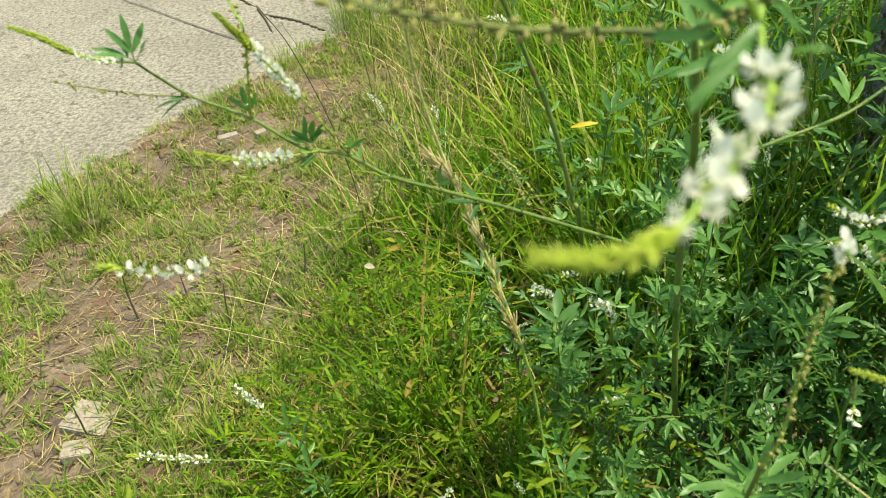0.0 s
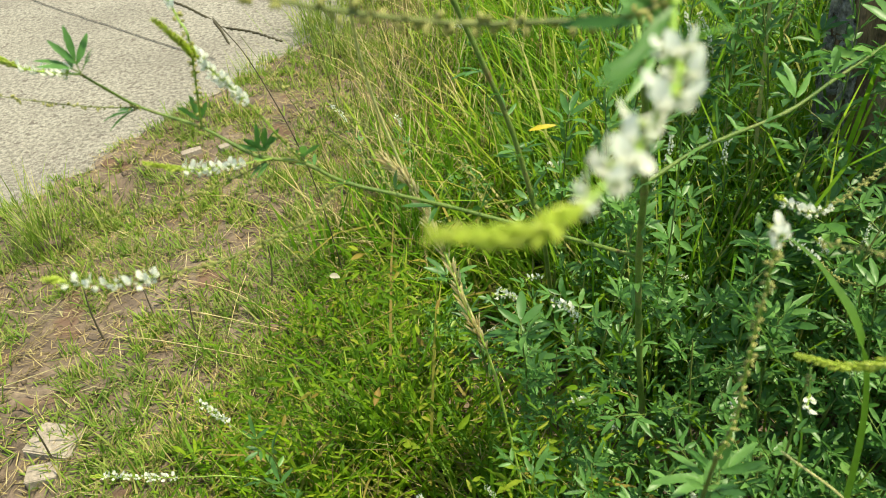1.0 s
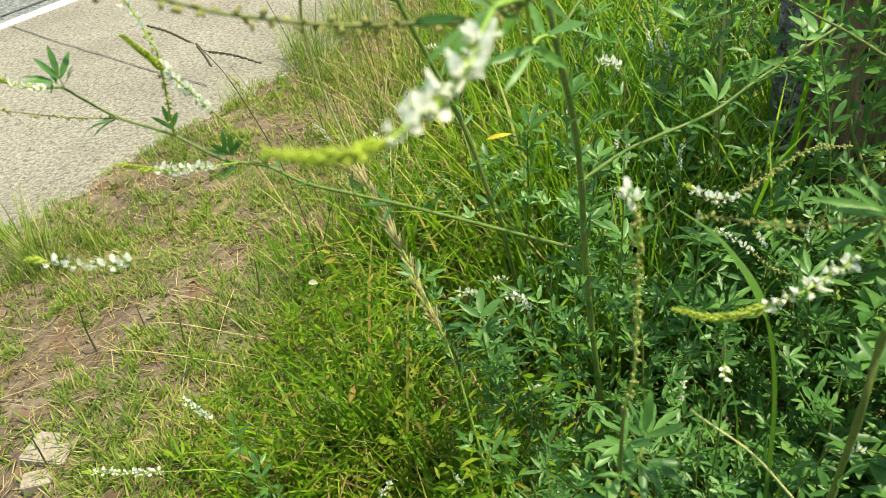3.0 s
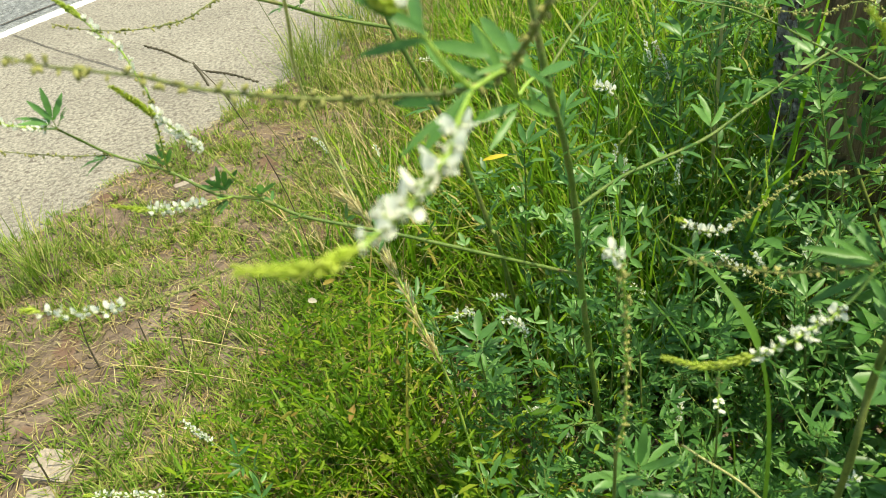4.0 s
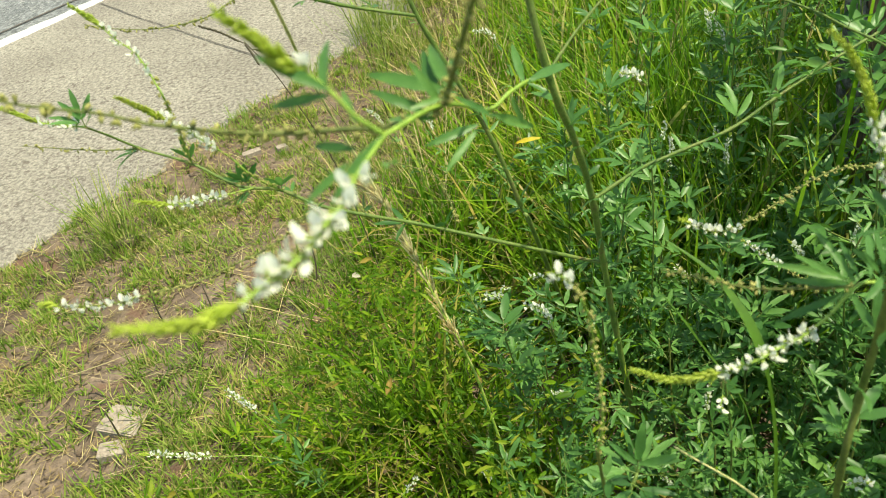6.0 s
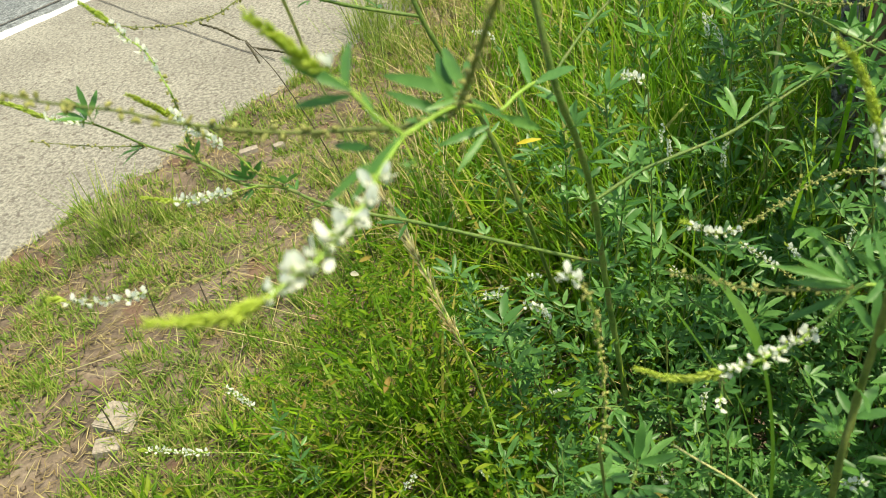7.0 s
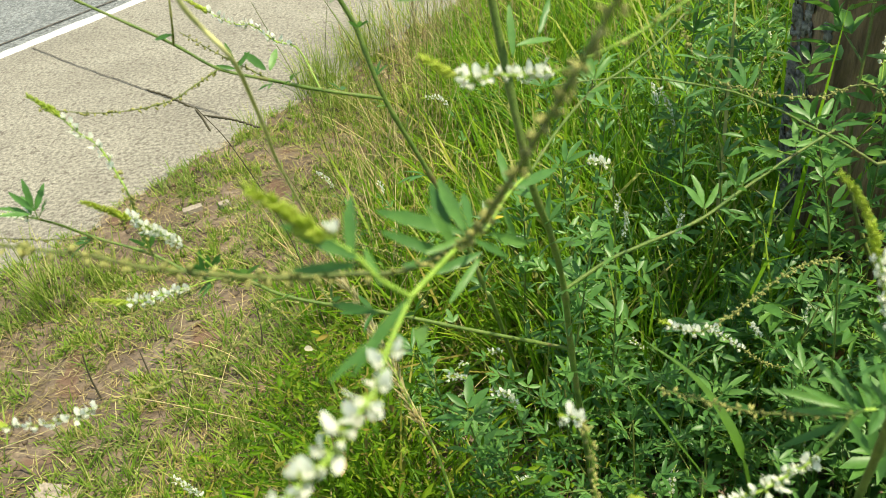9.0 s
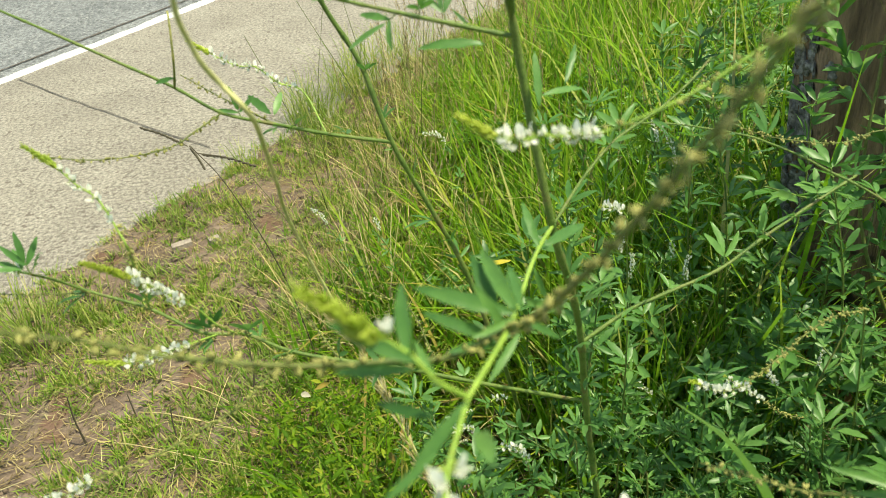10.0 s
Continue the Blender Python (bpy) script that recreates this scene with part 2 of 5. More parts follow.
def leaflets(base, way, up, length, width):
    """Many small folded oval leaflets, each with its own direction and size."""
    way = way / np.linalg.norm(way, axis=1, keepdims=True)
    x = np.cross(way, up)
    x /= np.linalg.norm(x, axis=1, keepdims=True) + 1e-9
    z = np.cross(x, way)
    u = LEAF_V[None]
    v = base[:, None] + u[..., 0:1] * (x * width[:, None])[:, None] * 1.45 + u[..., 1:2] * (way * length[:, None])[:, None] + u[..., 2:3] * (z * length[:, None])[:, None]
    return v.reshape(-1, 3), (LEAF_T[None] + 8 * np.arange(len(base))[:, None, None]).reshape(-1, 3)


def unit(v):
    return v / (np.linalg.norm(v, axis=-1, keepdims=True) + 1e-12)


# ---------------------------------------------------------------- ground, road
TH = radians(56.68)
ALONG, ACROSS = np.array([math.cos(TH), math.sin(TH)]), np.array([-math.sin(TH), math.cos(TH)])
EDGE, LINE, LINE_W = 1.72, 3.300, 0.072


def plan(u, s):
    u, s = np.asarray(u, float), np.asarray(s, float)
    return u[..., None] * ALONG + s[..., None] * ACROSS


def us(p):
    return p[..., :2] @ ALONG, p[..., :2] @ ACROSS


def ground_z(p):
    """The lie of the land: bumpy soil, sunk under the pavement."""
    u, s = us(p)
    z = 0.010 * np.sin(5.3 * u + 1.1) * np.cos(6.1 * s) + 0.006 * np.sin(17 * u + 4 * s) + 0.004 * np.cos(29 * s - 11 * u)
    spill = np.clip((s - EDGE + 0.16) / 0.12, 0, 1) * (0.011 + 0.007 * np.sin(23 * u + 3 * np.sin(9 * u)) + 0.004 * np.sin(71 * u + 40 * s))
    spill = spill - np.clip((s - EDGE - 0.01) / 0.05, 0, 1) * 0.02
    return np.where(s > EDGE + 0.08, -0.06, z * np.clip((EDGE + 0.1 - s) / 0.3, 0.2, 1) + spill)


def steps(fine0, fine1, d, far):
    inner = np.arange(fine0, fine1 + d / 2, d)
    g = d * 1.35 ** np.arange(1, 40)
    up = inner[-1] + np.cumsum(g)
    dn = inner[0] - np.cumsum(g)
    return np.concatenate([dn[dn > -far][::-1], inner, up[up < far]])


def build_ground():
    x, y = steps(-1.4, 2.0, 0.02, 400), steps(0.3, 4.6, 0.02, 400)
    gx, gy = np.meshgrid(x, y, indexing="ij")
    p = np.stack([gx, gy, 0 * gx], -1)
    p[..., 2] = ground_z(p) + np.where(np.hypot(gx, gy) < 7, rng.normal(0, 0.0026, gx.shape), 0)
    i, j = np.meshgrid(np.arange(len(x) - 1), np.arange(len(y) - 1), indexing="ij")
    a = i * len(y) + j
    b = a + len(y)
    t = np.concatenate([np.stack([a, b, b + 1], -1).reshape(-1, 3), np.stack([a, b + 1, a + 1], -1).reshape(-1, 3)])
    tagged(new("ground", mesh_of("ground", p.reshape(-1, 3), t, M_DIRT)), "bare reddish-brown soil verge with patchy grass", "ground", kind="structure")


def strip(name, s0, s1, top, under, material, label, category, ragged0=0.0, ragged1=0.0, u0=-150.0, u1=150.0):
    u = np.concatenate([np.linspace(u0, -2, 30)[:-1], np.arange(-2, 7, 0.025), np.linspace(7, u1, 30)])
    r0 = np.array([noise.fractal(Vector((q * 3.1, 0.3, s0)), 1, 2, 4) + 0.35 * noise.noise(Vector((q * 19, 1, 2))) for q in u]) * ragged0
    r1 = np.array([noise.fractal(Vector((q * 9.1, 1.7, s1)), 1, 2, 3) for q in u]) * ragged1
    rows = []
    for s, z in ((s0 + r0 + 0.004, under), (s0 + r0, top - 0.006), (s0 + r0 + 0.012, top), (s1 + r1, top), (s1 + r1, under)):
        q = plan(u, np.broadcast_to(s, u.shape))
        rows.append(np.column_stack([q, np.full(len(u), z)]))
    v = np.concatenate(rows)
    n, t = len(u), []
    for k in range(4):
        a = np.arange(n - 1) + k * n
        t += [np.stack([a, a + 1, a + 1 + n], -1), np.stack([a, a + 1 + n, a + n], -1)]
    tagged(new(name, mesh_of(name, v, np.concatenate(t), material, smooth=False)), label, category, kind="structure")


build_ground()
strip("pavement", EDGE, LINE + 0.06, 0.012, -0.08, M_SHOULDER, "sunlit beige chip-seal shoulder with a ragged edge", "pavement", ragged0=0.05)
strip("road", LINE + 0.06, LINE + 7.0, 0.010, -0.08, M_ASPHALT, "grey worn asphalt carriageway", "road")
strip("road_line", LINE, LINE + LINE_W, 0.016, 0.008, M_PAINT, "worn white painted edge line on the road", "road marking", ragged0=0.012, ragged1=0.014)


# A thin, uneven dark ribbon laid flat on the paving.
def crack(points, width, top, label):
    line = smooth_line(points, 10)
    k = np.arange(len(line))
    t = unit(np.gradient(line, axis=0))
    nrm = np.stack([-t[:, 1], t[:, 0]], 1)
    line = line + nrm * np.array([[noise.noise(Vector((i * 0.35, 5, 1))) * 0.004] for i in k])
    w = width * (0.5 + 0.5 * np.abs(np.sin(k * 1.7)) ** 0.5)[:, None]
    v = np.concatenate([np.column_stack([line + nrm * w, np.full(len(k), top)]), np.column_stack([line - nrm * w, np.full(len(k), top)])])
    a = np.arange(len(k) - 1)
    n = len(k)
    tri = np.concatenate([np.stack([a, a + n, a + n + 1], -1), np.stack([a, a + n + 1, a + 1], -1)])
    tagged(new("pavement_dark_line", mesh_of("pavement_dark_line", v, tri, M_DARK_LINE)), label, "crack", kind="structure")


crack([(-1.50, 3.70), (-1.18, 3.42), (-0.90, 3.19), (-0.66, 2.99), (-0.44, 2.82)], 0.0026, 0.0165, "thin dark line across the pale shoulder")
crack([tuple(plan(u, LINE + 0.185)) for u in np.arange(0.5, 5.0, 0.3)], 0.009, 0.0145, "dark joint along the asphalt beside the line")

# ---------------------------------------------------------------- grass and ground plants
def lush_edge(u):
    return np.interp(u, [0.3, 0.9, 1.33, 1.9, 2.7, 6.0], [0.80, 0.84, 0.93, 1.12, 1.55, 1.66])


def scatter(n, u0, u1, s0, s1):
    u, s = rng.uniform(u0, u1, n), rng.uniform(s0, s1, n)
    p = plan(u, s)
    return np.column_stack([p, np.zeros(n)]), u, s


def clover_side(p):
    """How far a place lies inside the clover thicket, in metres."""
    return p[:, 0] - 0.44 - 0.2 * (p[:, 1] - 0.95)


def patchy(p, scale, seed):
    return np.array([noise.noise(Vector((x * scale, y * scale, seed))) for x, y in p[:, :2]])


def settle(p):
    p = p.copy()
    p[:, 2] = ground_z(p) - 0.004
    return p


def stuff(name, geo, material, label, category):
    tagged(new(name, mesh_of(name, *geo, material)), label, category, kind="stuff")


def short_grass():
    c, u, s = scatter(13500, 0.2, 6.0, 0.55, EDGE + 0.03)
    inside = np.clip((lush_edge(u) + 0.20 - s) / 0.30, 0, 1)
    keep = patchy(c, 3.3, 2.0) + 0.9 * patchy(c, 11.0, 5.0) + 0.9 * inside + rng.uniform(-0.3, 0.3, len(c)) > -0.22
    c, inside = c[keep], inside[keep]
    k = rng.integers(7, 22, len(c))
    root = np.repeat(c, k, 0)
    n = len(root)
    root[:, :2] += rng.normal(0, 0.008, (n, 2))
    size = np.repeat(rng.uniform(0.6, 1.5, len(c)) * (1 + 0.6 * inside), k)
    flat, fu, fs = scatter(1500, 0.3, 4.5, 0.6, EDGE - 0.02)
    flat = flat[(fs > lush_edge(fu) - 0.25) & (patchy(flat, 3.3, 2.0) + rng.uniform(-0.4, 0.4, len(flat)) + 0.35 - 0.6 * (fs - lush_edge(fu)) > 0.0)]
    fk = rng.integers(6, 15, len(flat))
    star = np.repeat(flat, fk, 0) + np.column_stack([rng.normal(0, 0.004, (fk.sum(), 2)), np.zeros(fk.sum())])
    long = np.repeat(rng.uniform(0.6, 1.3, len(flat)), fk)
    m = len(star)
    rosettes = blades(settle(star), rng.uniform(0.025, 0.062, m) * long, rng.uniform(0.0018, 0.004, m), rng.uniform(0.6, 1.4, m), rng.uniform(-0.1, 0.45, m), rng.uniform(0, 6.28, m))
    return join(rosettes, blades(settle(root), rng.uniform(0.014, 0.038, n) * size, rng.uniform(0.0014, 0.0036, n), rng.uniform(0.1, 1.3, n), rng.uniform(-0.2, 0.9, n), rng.uniform(0, 6.28, n)))


def edge_tufts():
    geos = []
    for x, y, n, h, r in ((-0.60, 1.87, 120, 0.20, 0.05), (-0.67, 1.78, 22, 0.10, 0.05), (-0.51, 1.95, 55, 0.15, 0.05), (-0.56, 2.02, 24, 0.12, 0.05), (-0.88, 1.76, 14, 0.05, 0.03), (-0.13, 2.98, 300, 0.20, 0.08), (0.0, 3.2, 330, 0.24, 0.10), (0.15, 3.45, 200, 0.25, 0.12), (-0.02, 2.80, 180, 0.17, 0.08), (-0.30, 2.70, 60, 0.10, 0.06), (-0.44, 2.36, 50, 0.09, 0.06), (-0.08, 2.62, 60, 0.12, 0.08)):
        root = np.column_stack([rng.normal(x, r * 0.6, n), rng.normal(y, r * 0.6, n), np.zeros(n)])
        geos.append(blades(settle(root), rng.uniform(0.35, 1.2, n) * h, rng.uniform(0.0014, 0.003, n), rng.uniform(0.05, 0.6, n), rng.uniform(0.1, 0.9, n), rng.uniform(0, 6.28, n)))
    return join(*geos)


def straw():
    n = 6000
    p, u, s = scatter(n, 0.3, 4.5, 0.6, EDGE + 0.03)
    p[:, 2] = ground_z(p) + 0.005
    long = np.where(rng.uniform(0, 1, n) < 0.03, 3.2, 1.0)
    return blades(p, rng.uniform(0.015, 0.08, n) * long, rng.uniform(0.0008, 0.0018, n), rng.uniform(1.3, 1.58, n), rng.uniform(-0.2, 0.2, n), rng.uniform(0, 6.28, n))


def thatch():
    p, u, s = scatter(46000, 0.3, 4.5, 0.6, EDGE + 0.02)
    p = p[patchy(p, 4.1, 21.0) + 0.6 * patchy(p, 13.0, 22.0) + rng.uniform(-0.4, 0.4, len(p)) > -0.12]
    n = len(p)
    p[:, 2] = ground_z(p) + rng.uniform(0.001, 0.007, n)
    return blades(p, rng.uniform(0.006, 0.028, n), rng.uniform(0.001, 0.0026, n), rng.uniform(1.1, 1.6, n), rng.uniform(-0.4, 0.4, n), rng.uniform(0, 6.28, n))


def tangle():
    p, u, s = scatter(22000, 0.0, 3.2, -0.4, 1.3)
    d = lush_edge(u) - s
    keep = (d > 0.0) & (clover_side(p) < 0.05) & (rng.uniform(0, 1, len(p)) < 0.75)
    p, d = p[keep], d[keep]
    n = len(p)
    p[:, 2] = np.clip(0.02 + 0.3 * d, 0.01, 0.16) * rng.uniform(0.0, 0.9, n)
    return blades(p, rng.uniform(0.02, 0.08, n), rng.uniform(0.0008, 0.002, n), rng.uniform(0.2, 2.2, n), rng.uniform(-0.8, 0.8, n), rng.uniform(0, 6.28, n))


def clods():
    p, u, s = scatter(5200, 0.3, 4.5, 0.6, EDGE + 0.02)
    n = len(p)
    p[:, 2] = ground_z(p)
    base = np.array([[1, 0, 0], [0, 1, 0], [-1, 0, 0], [0, -1, 0], [0, 0, 1.0], [0, 0, -0.6]])
    tri = np.array([[0, 1, 4], [1, 2, 4], [2, 3, 4], [3, 0, 4], [1, 0, 5], [2, 1, 5], [3, 2, 5], [0, 3, 5]])
    size = rng.gamma(2.0, 0.0016, n)[:, None, None] * rng.uniform(0.5, 1.3, (n, 6, 1))
    v = p[:, None] + base[None] * size * np.array([1.2, 1.0, 0.7])
    return v.reshape(-1, 3), (tri[None] + 6 * np.arange(n)[:, None, None]).reshape(-1, 3)


def lush_grass():
    p, u, s = scatter(100000, -0.2, 5.0, -1.0, 1.6)
    d = lush_edge(u) - s + 0.12 * patchy(p, 4.0, 8.0)
    keep = (d > -0.05) & ((clover_side(p) < 0.0) | (p[:, 1] > 1.7) | (rng.uniform(0, 1, len(p)) < 0.2)) & (rng.uniform(0, 1, len(p)) < np.clip(0.12 + d * 3.0, 0, 1) * np.clip(0.8 + 2.4 * patchy(p, 7.0, 4.0), 0.05, 1))
    p, d = p[keep], d[keep]
    n = len(p)
    h = np.clip(0.06 + 0.36 * d, 0.05, 0.25) * rng.uniform(0.45, 1.2, n) * np.where(p[:, 1] < 1.55, 0.66, 1.05) * (1 + 1.7 * patchy(p, 7.0, 4.0)) * (1 + 1.0 * patchy(p, 17.0, 9.0)) * (1 + 0.6 * patchy(p, 3.2, 14.0))
    return blades(settle(p), h, np.minimum(rng.gamma(4.0, 0.00105, n) + 0.0012, 0.0075), rng.uniform(0.05, 0.95, n), rng.uniform(0.1, 1.7, n), rng.uniform(0, 6.28, n))


def tall_grass():
    p, u, s = scatter(52000, 1.2, 8.0, -3.2, 1.68)
    x, y = p[:, 0], p[:, 1]
    keep = (s < lush_edge(u) - 0.02) & (y > 1.62 - 0.25 * (x - 0.3)) & (rng.uniform(0, 1, len(p)) < np.clip(1.25 - 0.12 * u, 0.3, 1))
    p, u, s = p[keep], u[keep], s[keep]
    n = len(p)
    h = np.clip(0.09 + 0.46 * (lush_edge(u) - s), 0.08, 0.46) * rng.uniform(0.5, 1.25, n) * (1 + 0.9 * patchy(p, 5.0, 12.0))
    return blades(settle(p), h, np.minimum(rng.gamma(4.0, 0.00125, n) + 0.0015, 0.0075), rng.uniform(0.0, 0.5, n) ** 1.3, rng.uniform(0.1, 1.6, n), rng.uniform(0, 6.28, n))


def meadow():
    """The verge goes on all round, thinner and coarser."""
    p, u, s = scatter(62000, -7.0, 13.0, -9.0, EDGE)
    spread = rng.uniform(0, 1, len(p)) ** 0.8
    p[:, :2] = np.array([0.5, 1.0]) + (p[:, :2] - [0.5, 1.0]) * spread[:, None]
    u, s = us(p)
    near = np.hypot(p[:, 0] - 0.5, p[:, 1] - 1.6)
    seen = (p[:, 1] > 0.45) & (near < 2.3) & (p[:, 0] < 1.35)
    keep = ~seen & (s < EDGE - 0.1 - 0.5 * rng.uniform(0, 1, len(p)) ** 2) & (np.hypot(p[:, 0] - 0.42, p[:, 1] - 0.48) > 0.25)
    keep &= patchy(p, 1.3, 6.0) + rng.uniform(-0.5, 0.5, len(p)) > -0.35
    p, s = p[keep], s[keep]
    n = len(p)
    h = np.clip(0.05 + 0.3 * (EDGE - 0.3 - s), 0.05, 0.38) * rng.uniform(0.5, 1.3, n)
    h = np.where(p[:, 1] < 0.8, np.minimum(h, 0.2), h)
    return blades(settle(p), h, rng.uniform(0.006, 0.016, n), rng.uniform(0.1, 0.9, n), rng.uniform(0.1, 1.0, n), rng.uniform(0, 6.28, n))


def between():
    """Single tall blades that stand among the clover."""
    n = 3800
    p = np.column_stack([rng.uniform(0.42, 1.7, n), rng.uniform(1.3, 2.0, n), np.zeros(n)])
    p = p[(clover_side(p) > -0.05) & ((p[:, 0] < 0.86) | (p[:, 0] > 1.3)) & (np.hypot(p[:, 0] - 1.095, p[:, 1] - 1.68) > 0.17)]
    n = len(p)
    return blades(settle(p), rng.uniform(0.2, 0.45, n), rng.uniform(0.0026, 0.0055, n), rng.uniform(0.0, 0.3, n), rng.uniform(0.1, 1.1, n), rng.uniform(0, 6.28, n))


def cover():
    p, u, s = scatter(130000, 0.0, 3.2, -0.5, 1.3)
    d = lush_edge(u) - s
    keep = (d > rng.uniform(0.0, 0.14, len(p))) & (clover_side(p) < rng.uniform(-0.05, 0.15, len(p))) & ((patchy(p, 5.0, 3.0) + rng.uniform(-0.4, 0.4, len(p)) + 1.2 * (1.5 - p[:, 1]) > -0.05))
    keep &= rng.uniform(0, 1, len(p)) < np.clip(0.75 + 2.2 * patchy(p, 7.0, 4.0), 0.08, 1)
    p, d = p[keep], d[keep]
    n = len(p)
    p[:, 2] = np.clip(0.03 + 0.36 * d, 0.02, 0.22) * rng.uniform(0.2, 1.05, n) * (1 + 1.6 * patchy(p, 7.0, 4.0)) * (1 + 0.6 * patchy(p, 3.2, 14.0))
    way = np.column_stack([rng.normal(0, 1, (n, 2)), rng.uniform(-0.5, 1.3, n)])
    up = np.column_stack([rng.normal(0, 0.8, (n, 2)), np.ones(n)])
    ln = rng.gamma(4.0, 0.0026, n) + 0.004
    return leaflets(p, way, up, ln, ln * rng.uniform(0.12, 0.34, n))


stuff("short_grass", short_grass(), M_SHORT, "short patchy yellow-green grass tufts on bare soil", "grass")
stuff("edge_grass", edge_tufts(), M_EDGE, "taller grass tufts along the pavement edge", "grass")
stuff("straw_litter", straw(), M_STRAW, "dry straw and dead stems lying on the soil", "straw")
stuff("thatch", thatch(), M_DEAD, "brown matted bits of dead grass over the soil", "straw")
stuff("dead_stems", tangle(), M_DEAD, "dry brown stems tangled inside the green grass", "straw")
stuff("soil_clods", clods(), M_DIRT, "small crumbs and clods of brown soil", "soil")
stuff("lush_grass", lush_grass(), M_LUSH, "dense bright green grass thicket of the verge", "grass")
stuff("tall_grass", join(tall_grass(), between()), M_TALL, "tall upright bright green grass behind the clover", "grass")
def seeding_grass():
    geos = []
    for k in range(420):
        u, s = rng.uniform(1.8, 4.8), rng.uniform(0.2, 1.62) if k < 240 else rng.uniform(1.2, 1.66)
        q = plan(u, s)
        if s > lush_edge(u) + 0.03:
            continue
        h, az, ln = rng.uniform(0.22, 0.5), rng.uniform(0, 6.28), rng.uniform(0.05, 0.3)
        base = np.array([q[0], q[1], 0.0])
        top = base + [h * ln * math.cos(az), h * ln * math.sin(az), h]
        line = smooth_line([base, base * 0.5 + top * 0.5 + rng.normal(0, 0.018, 3), top + [0, 0, -0.2 * h * ln]], 5)
        geos.append(tube(line, 0.0008, 0.0005, 4))
        for m in range(14):
            w = np.array([rng.normal(0, 0.35), rng.normal(0, 0.35), 1.0])
            geos.append(blob(line[-1] * (1 - m / 60) + base * (m / 60), w, rng.uniform(0.008, 0.02), 0.0011, 4))
    return join(*geos)


stuff("meadow_grass", meadow(), M_TALL, "rough green verge grass away from the road", "grass")
def thicket_floor():
    """Low leaves that hide the soil under the clover."""
    n = 24000
    p = np.column_stack([rng.uniform(0.36, 1.6, n), rng.uniform(0.72, 1.9, n), rng.uniform(0.0, 0.16, n)])
    p = p[(clover_side(p) > -0.04) & (np.hypot(p[:, 0] - 1.095, p[:, 1] - 1.68) > 0.16) & ~((p[:, 0] > 0.86) & (p[:, 0] < 1.06) & (p[:, 1] > 1.44) & (p[:, 1] < 1.62)) & (np.hypot(p[:, 0] - 0.83, p[:, 1] - 1.25) > 0.05)]
    n = len(p)
    way = np.column_stack([rng.normal(0, 1, (n, 2)), rng.uniform(-0.4, 0.9, n)])
    up = np.column_stack([rng.normal(0, 0.6, (n, 2)), np.ones(n)])
    ln = rng.uniform(0.010, 0.028, n)
    return leaflets(p, way, up, ln, ln * rng.uniform(0.15, 0.32, n))


stuff("thicket_undergrowth", thicket_floor(), M_CLOVER, "low blue-green leaves covering the soil under the clover", "weeds")
stuff("ground_cover", cover(), M_COVER, "low small-leaved weeds among the dense grass", "weeds")

# ---------------------------------------------------------------- flowers and leaves


def blob(c, way, length, rad, sides=5):
    """A small pointed bead."""
    w = unit(np.asarray(way, float))
    a = unit(np.cross(w, [0.31, 0.52, 0.8]))
    b = np.cross(w, a)
    ang = np.arange(sides) * 2 * np.pi / sides
    ring = a * np.cos(ang)[:, None] + b * np.sin(ang)[:, None]
    v = np.vstack([[c], c + w * length * 0.35 + ring * rad, c + w * length * 0.75 + ring * rad * 0.7, [c + w * length]])
    t = []
    for k in range(sides):
        m = (k + 1) % sides
        t += [[0, 1 + m, 1 + k], [1 + k, 1 + m, 1 + sides + m], [1 + k, 1 + sides + m, 1 + sides + k], [1 + sides + k, 1 + sides + m, 1 + 2 * sides]]
    return v, np.array(t)


def petal(length, width, curl, lift, turn):
    """A curved petal with a rounded end, along +y, its upper side to +z."""
    rows = [(0.0, 0.18), (0.35, 0.75), (0.7, 1.0), (0.92, 0.72), (1.0, 0.3)]
    v = []
    for y, w in rows:
        for x in (-1, 0, 1):
            v.append([x * w * width / 2, y * length, lift * y + curl * y * y - abs(x) * w * width * 0.22])
    t = []
    for r in range(len(rows) - 1):
        for c in range(2):
            a = 3 * r + c
            t += [[a, a + 1, a + 4], [a, a + 4, a + 3]]
    v = np.array(v)
    c, s = math.cos(turn), math.sin(turn)
    return v @ np.array([[c, 0, -s], [0, 1, 0], [s, 0, c]]), np.array(t)


def floret_mesh(name, seed):
    """A pea flower 5 mm long: calyx, standard, two wings and keel. It grows along +y."""
    r = np.random.default_rng(seed)
    cal = blob(np.zeros(3), (0, 1, 0.1), 0.0026, 0.0009)
    std = petal(0.0038 + r.uniform(-0.0005, 0.0005), 0.0036, 0.0034, 0.0006, r.uniform(-0.25, 0.25))
    std = (std[0] + [0, 0.0012, 0.0004], std[1])
    wa = petal(0.0034, 0.0020, 0.0012, -0.0002, 0.9)
    wb = petal(0.0031, 0.0020, 0.0014, -0.0002, -0.9)
    keel = blob(np.array([0, 0.0012, -0.0004]), (0, 1, -0.25), 0.0036, 0.0009)
    white = join(std, (wa[0] + [0.0006, 0.0012, -0.0003], wa[1]), (wb[0] + [-0.0006, 0.0012, -0.0003], wb[1]), keel)
    v, t = join(cal, white)
    return mesh_of(name, v, t, [M_CALYX, M_PETAL], [0] * len(cal[1]) + [1] * len(white[1]))


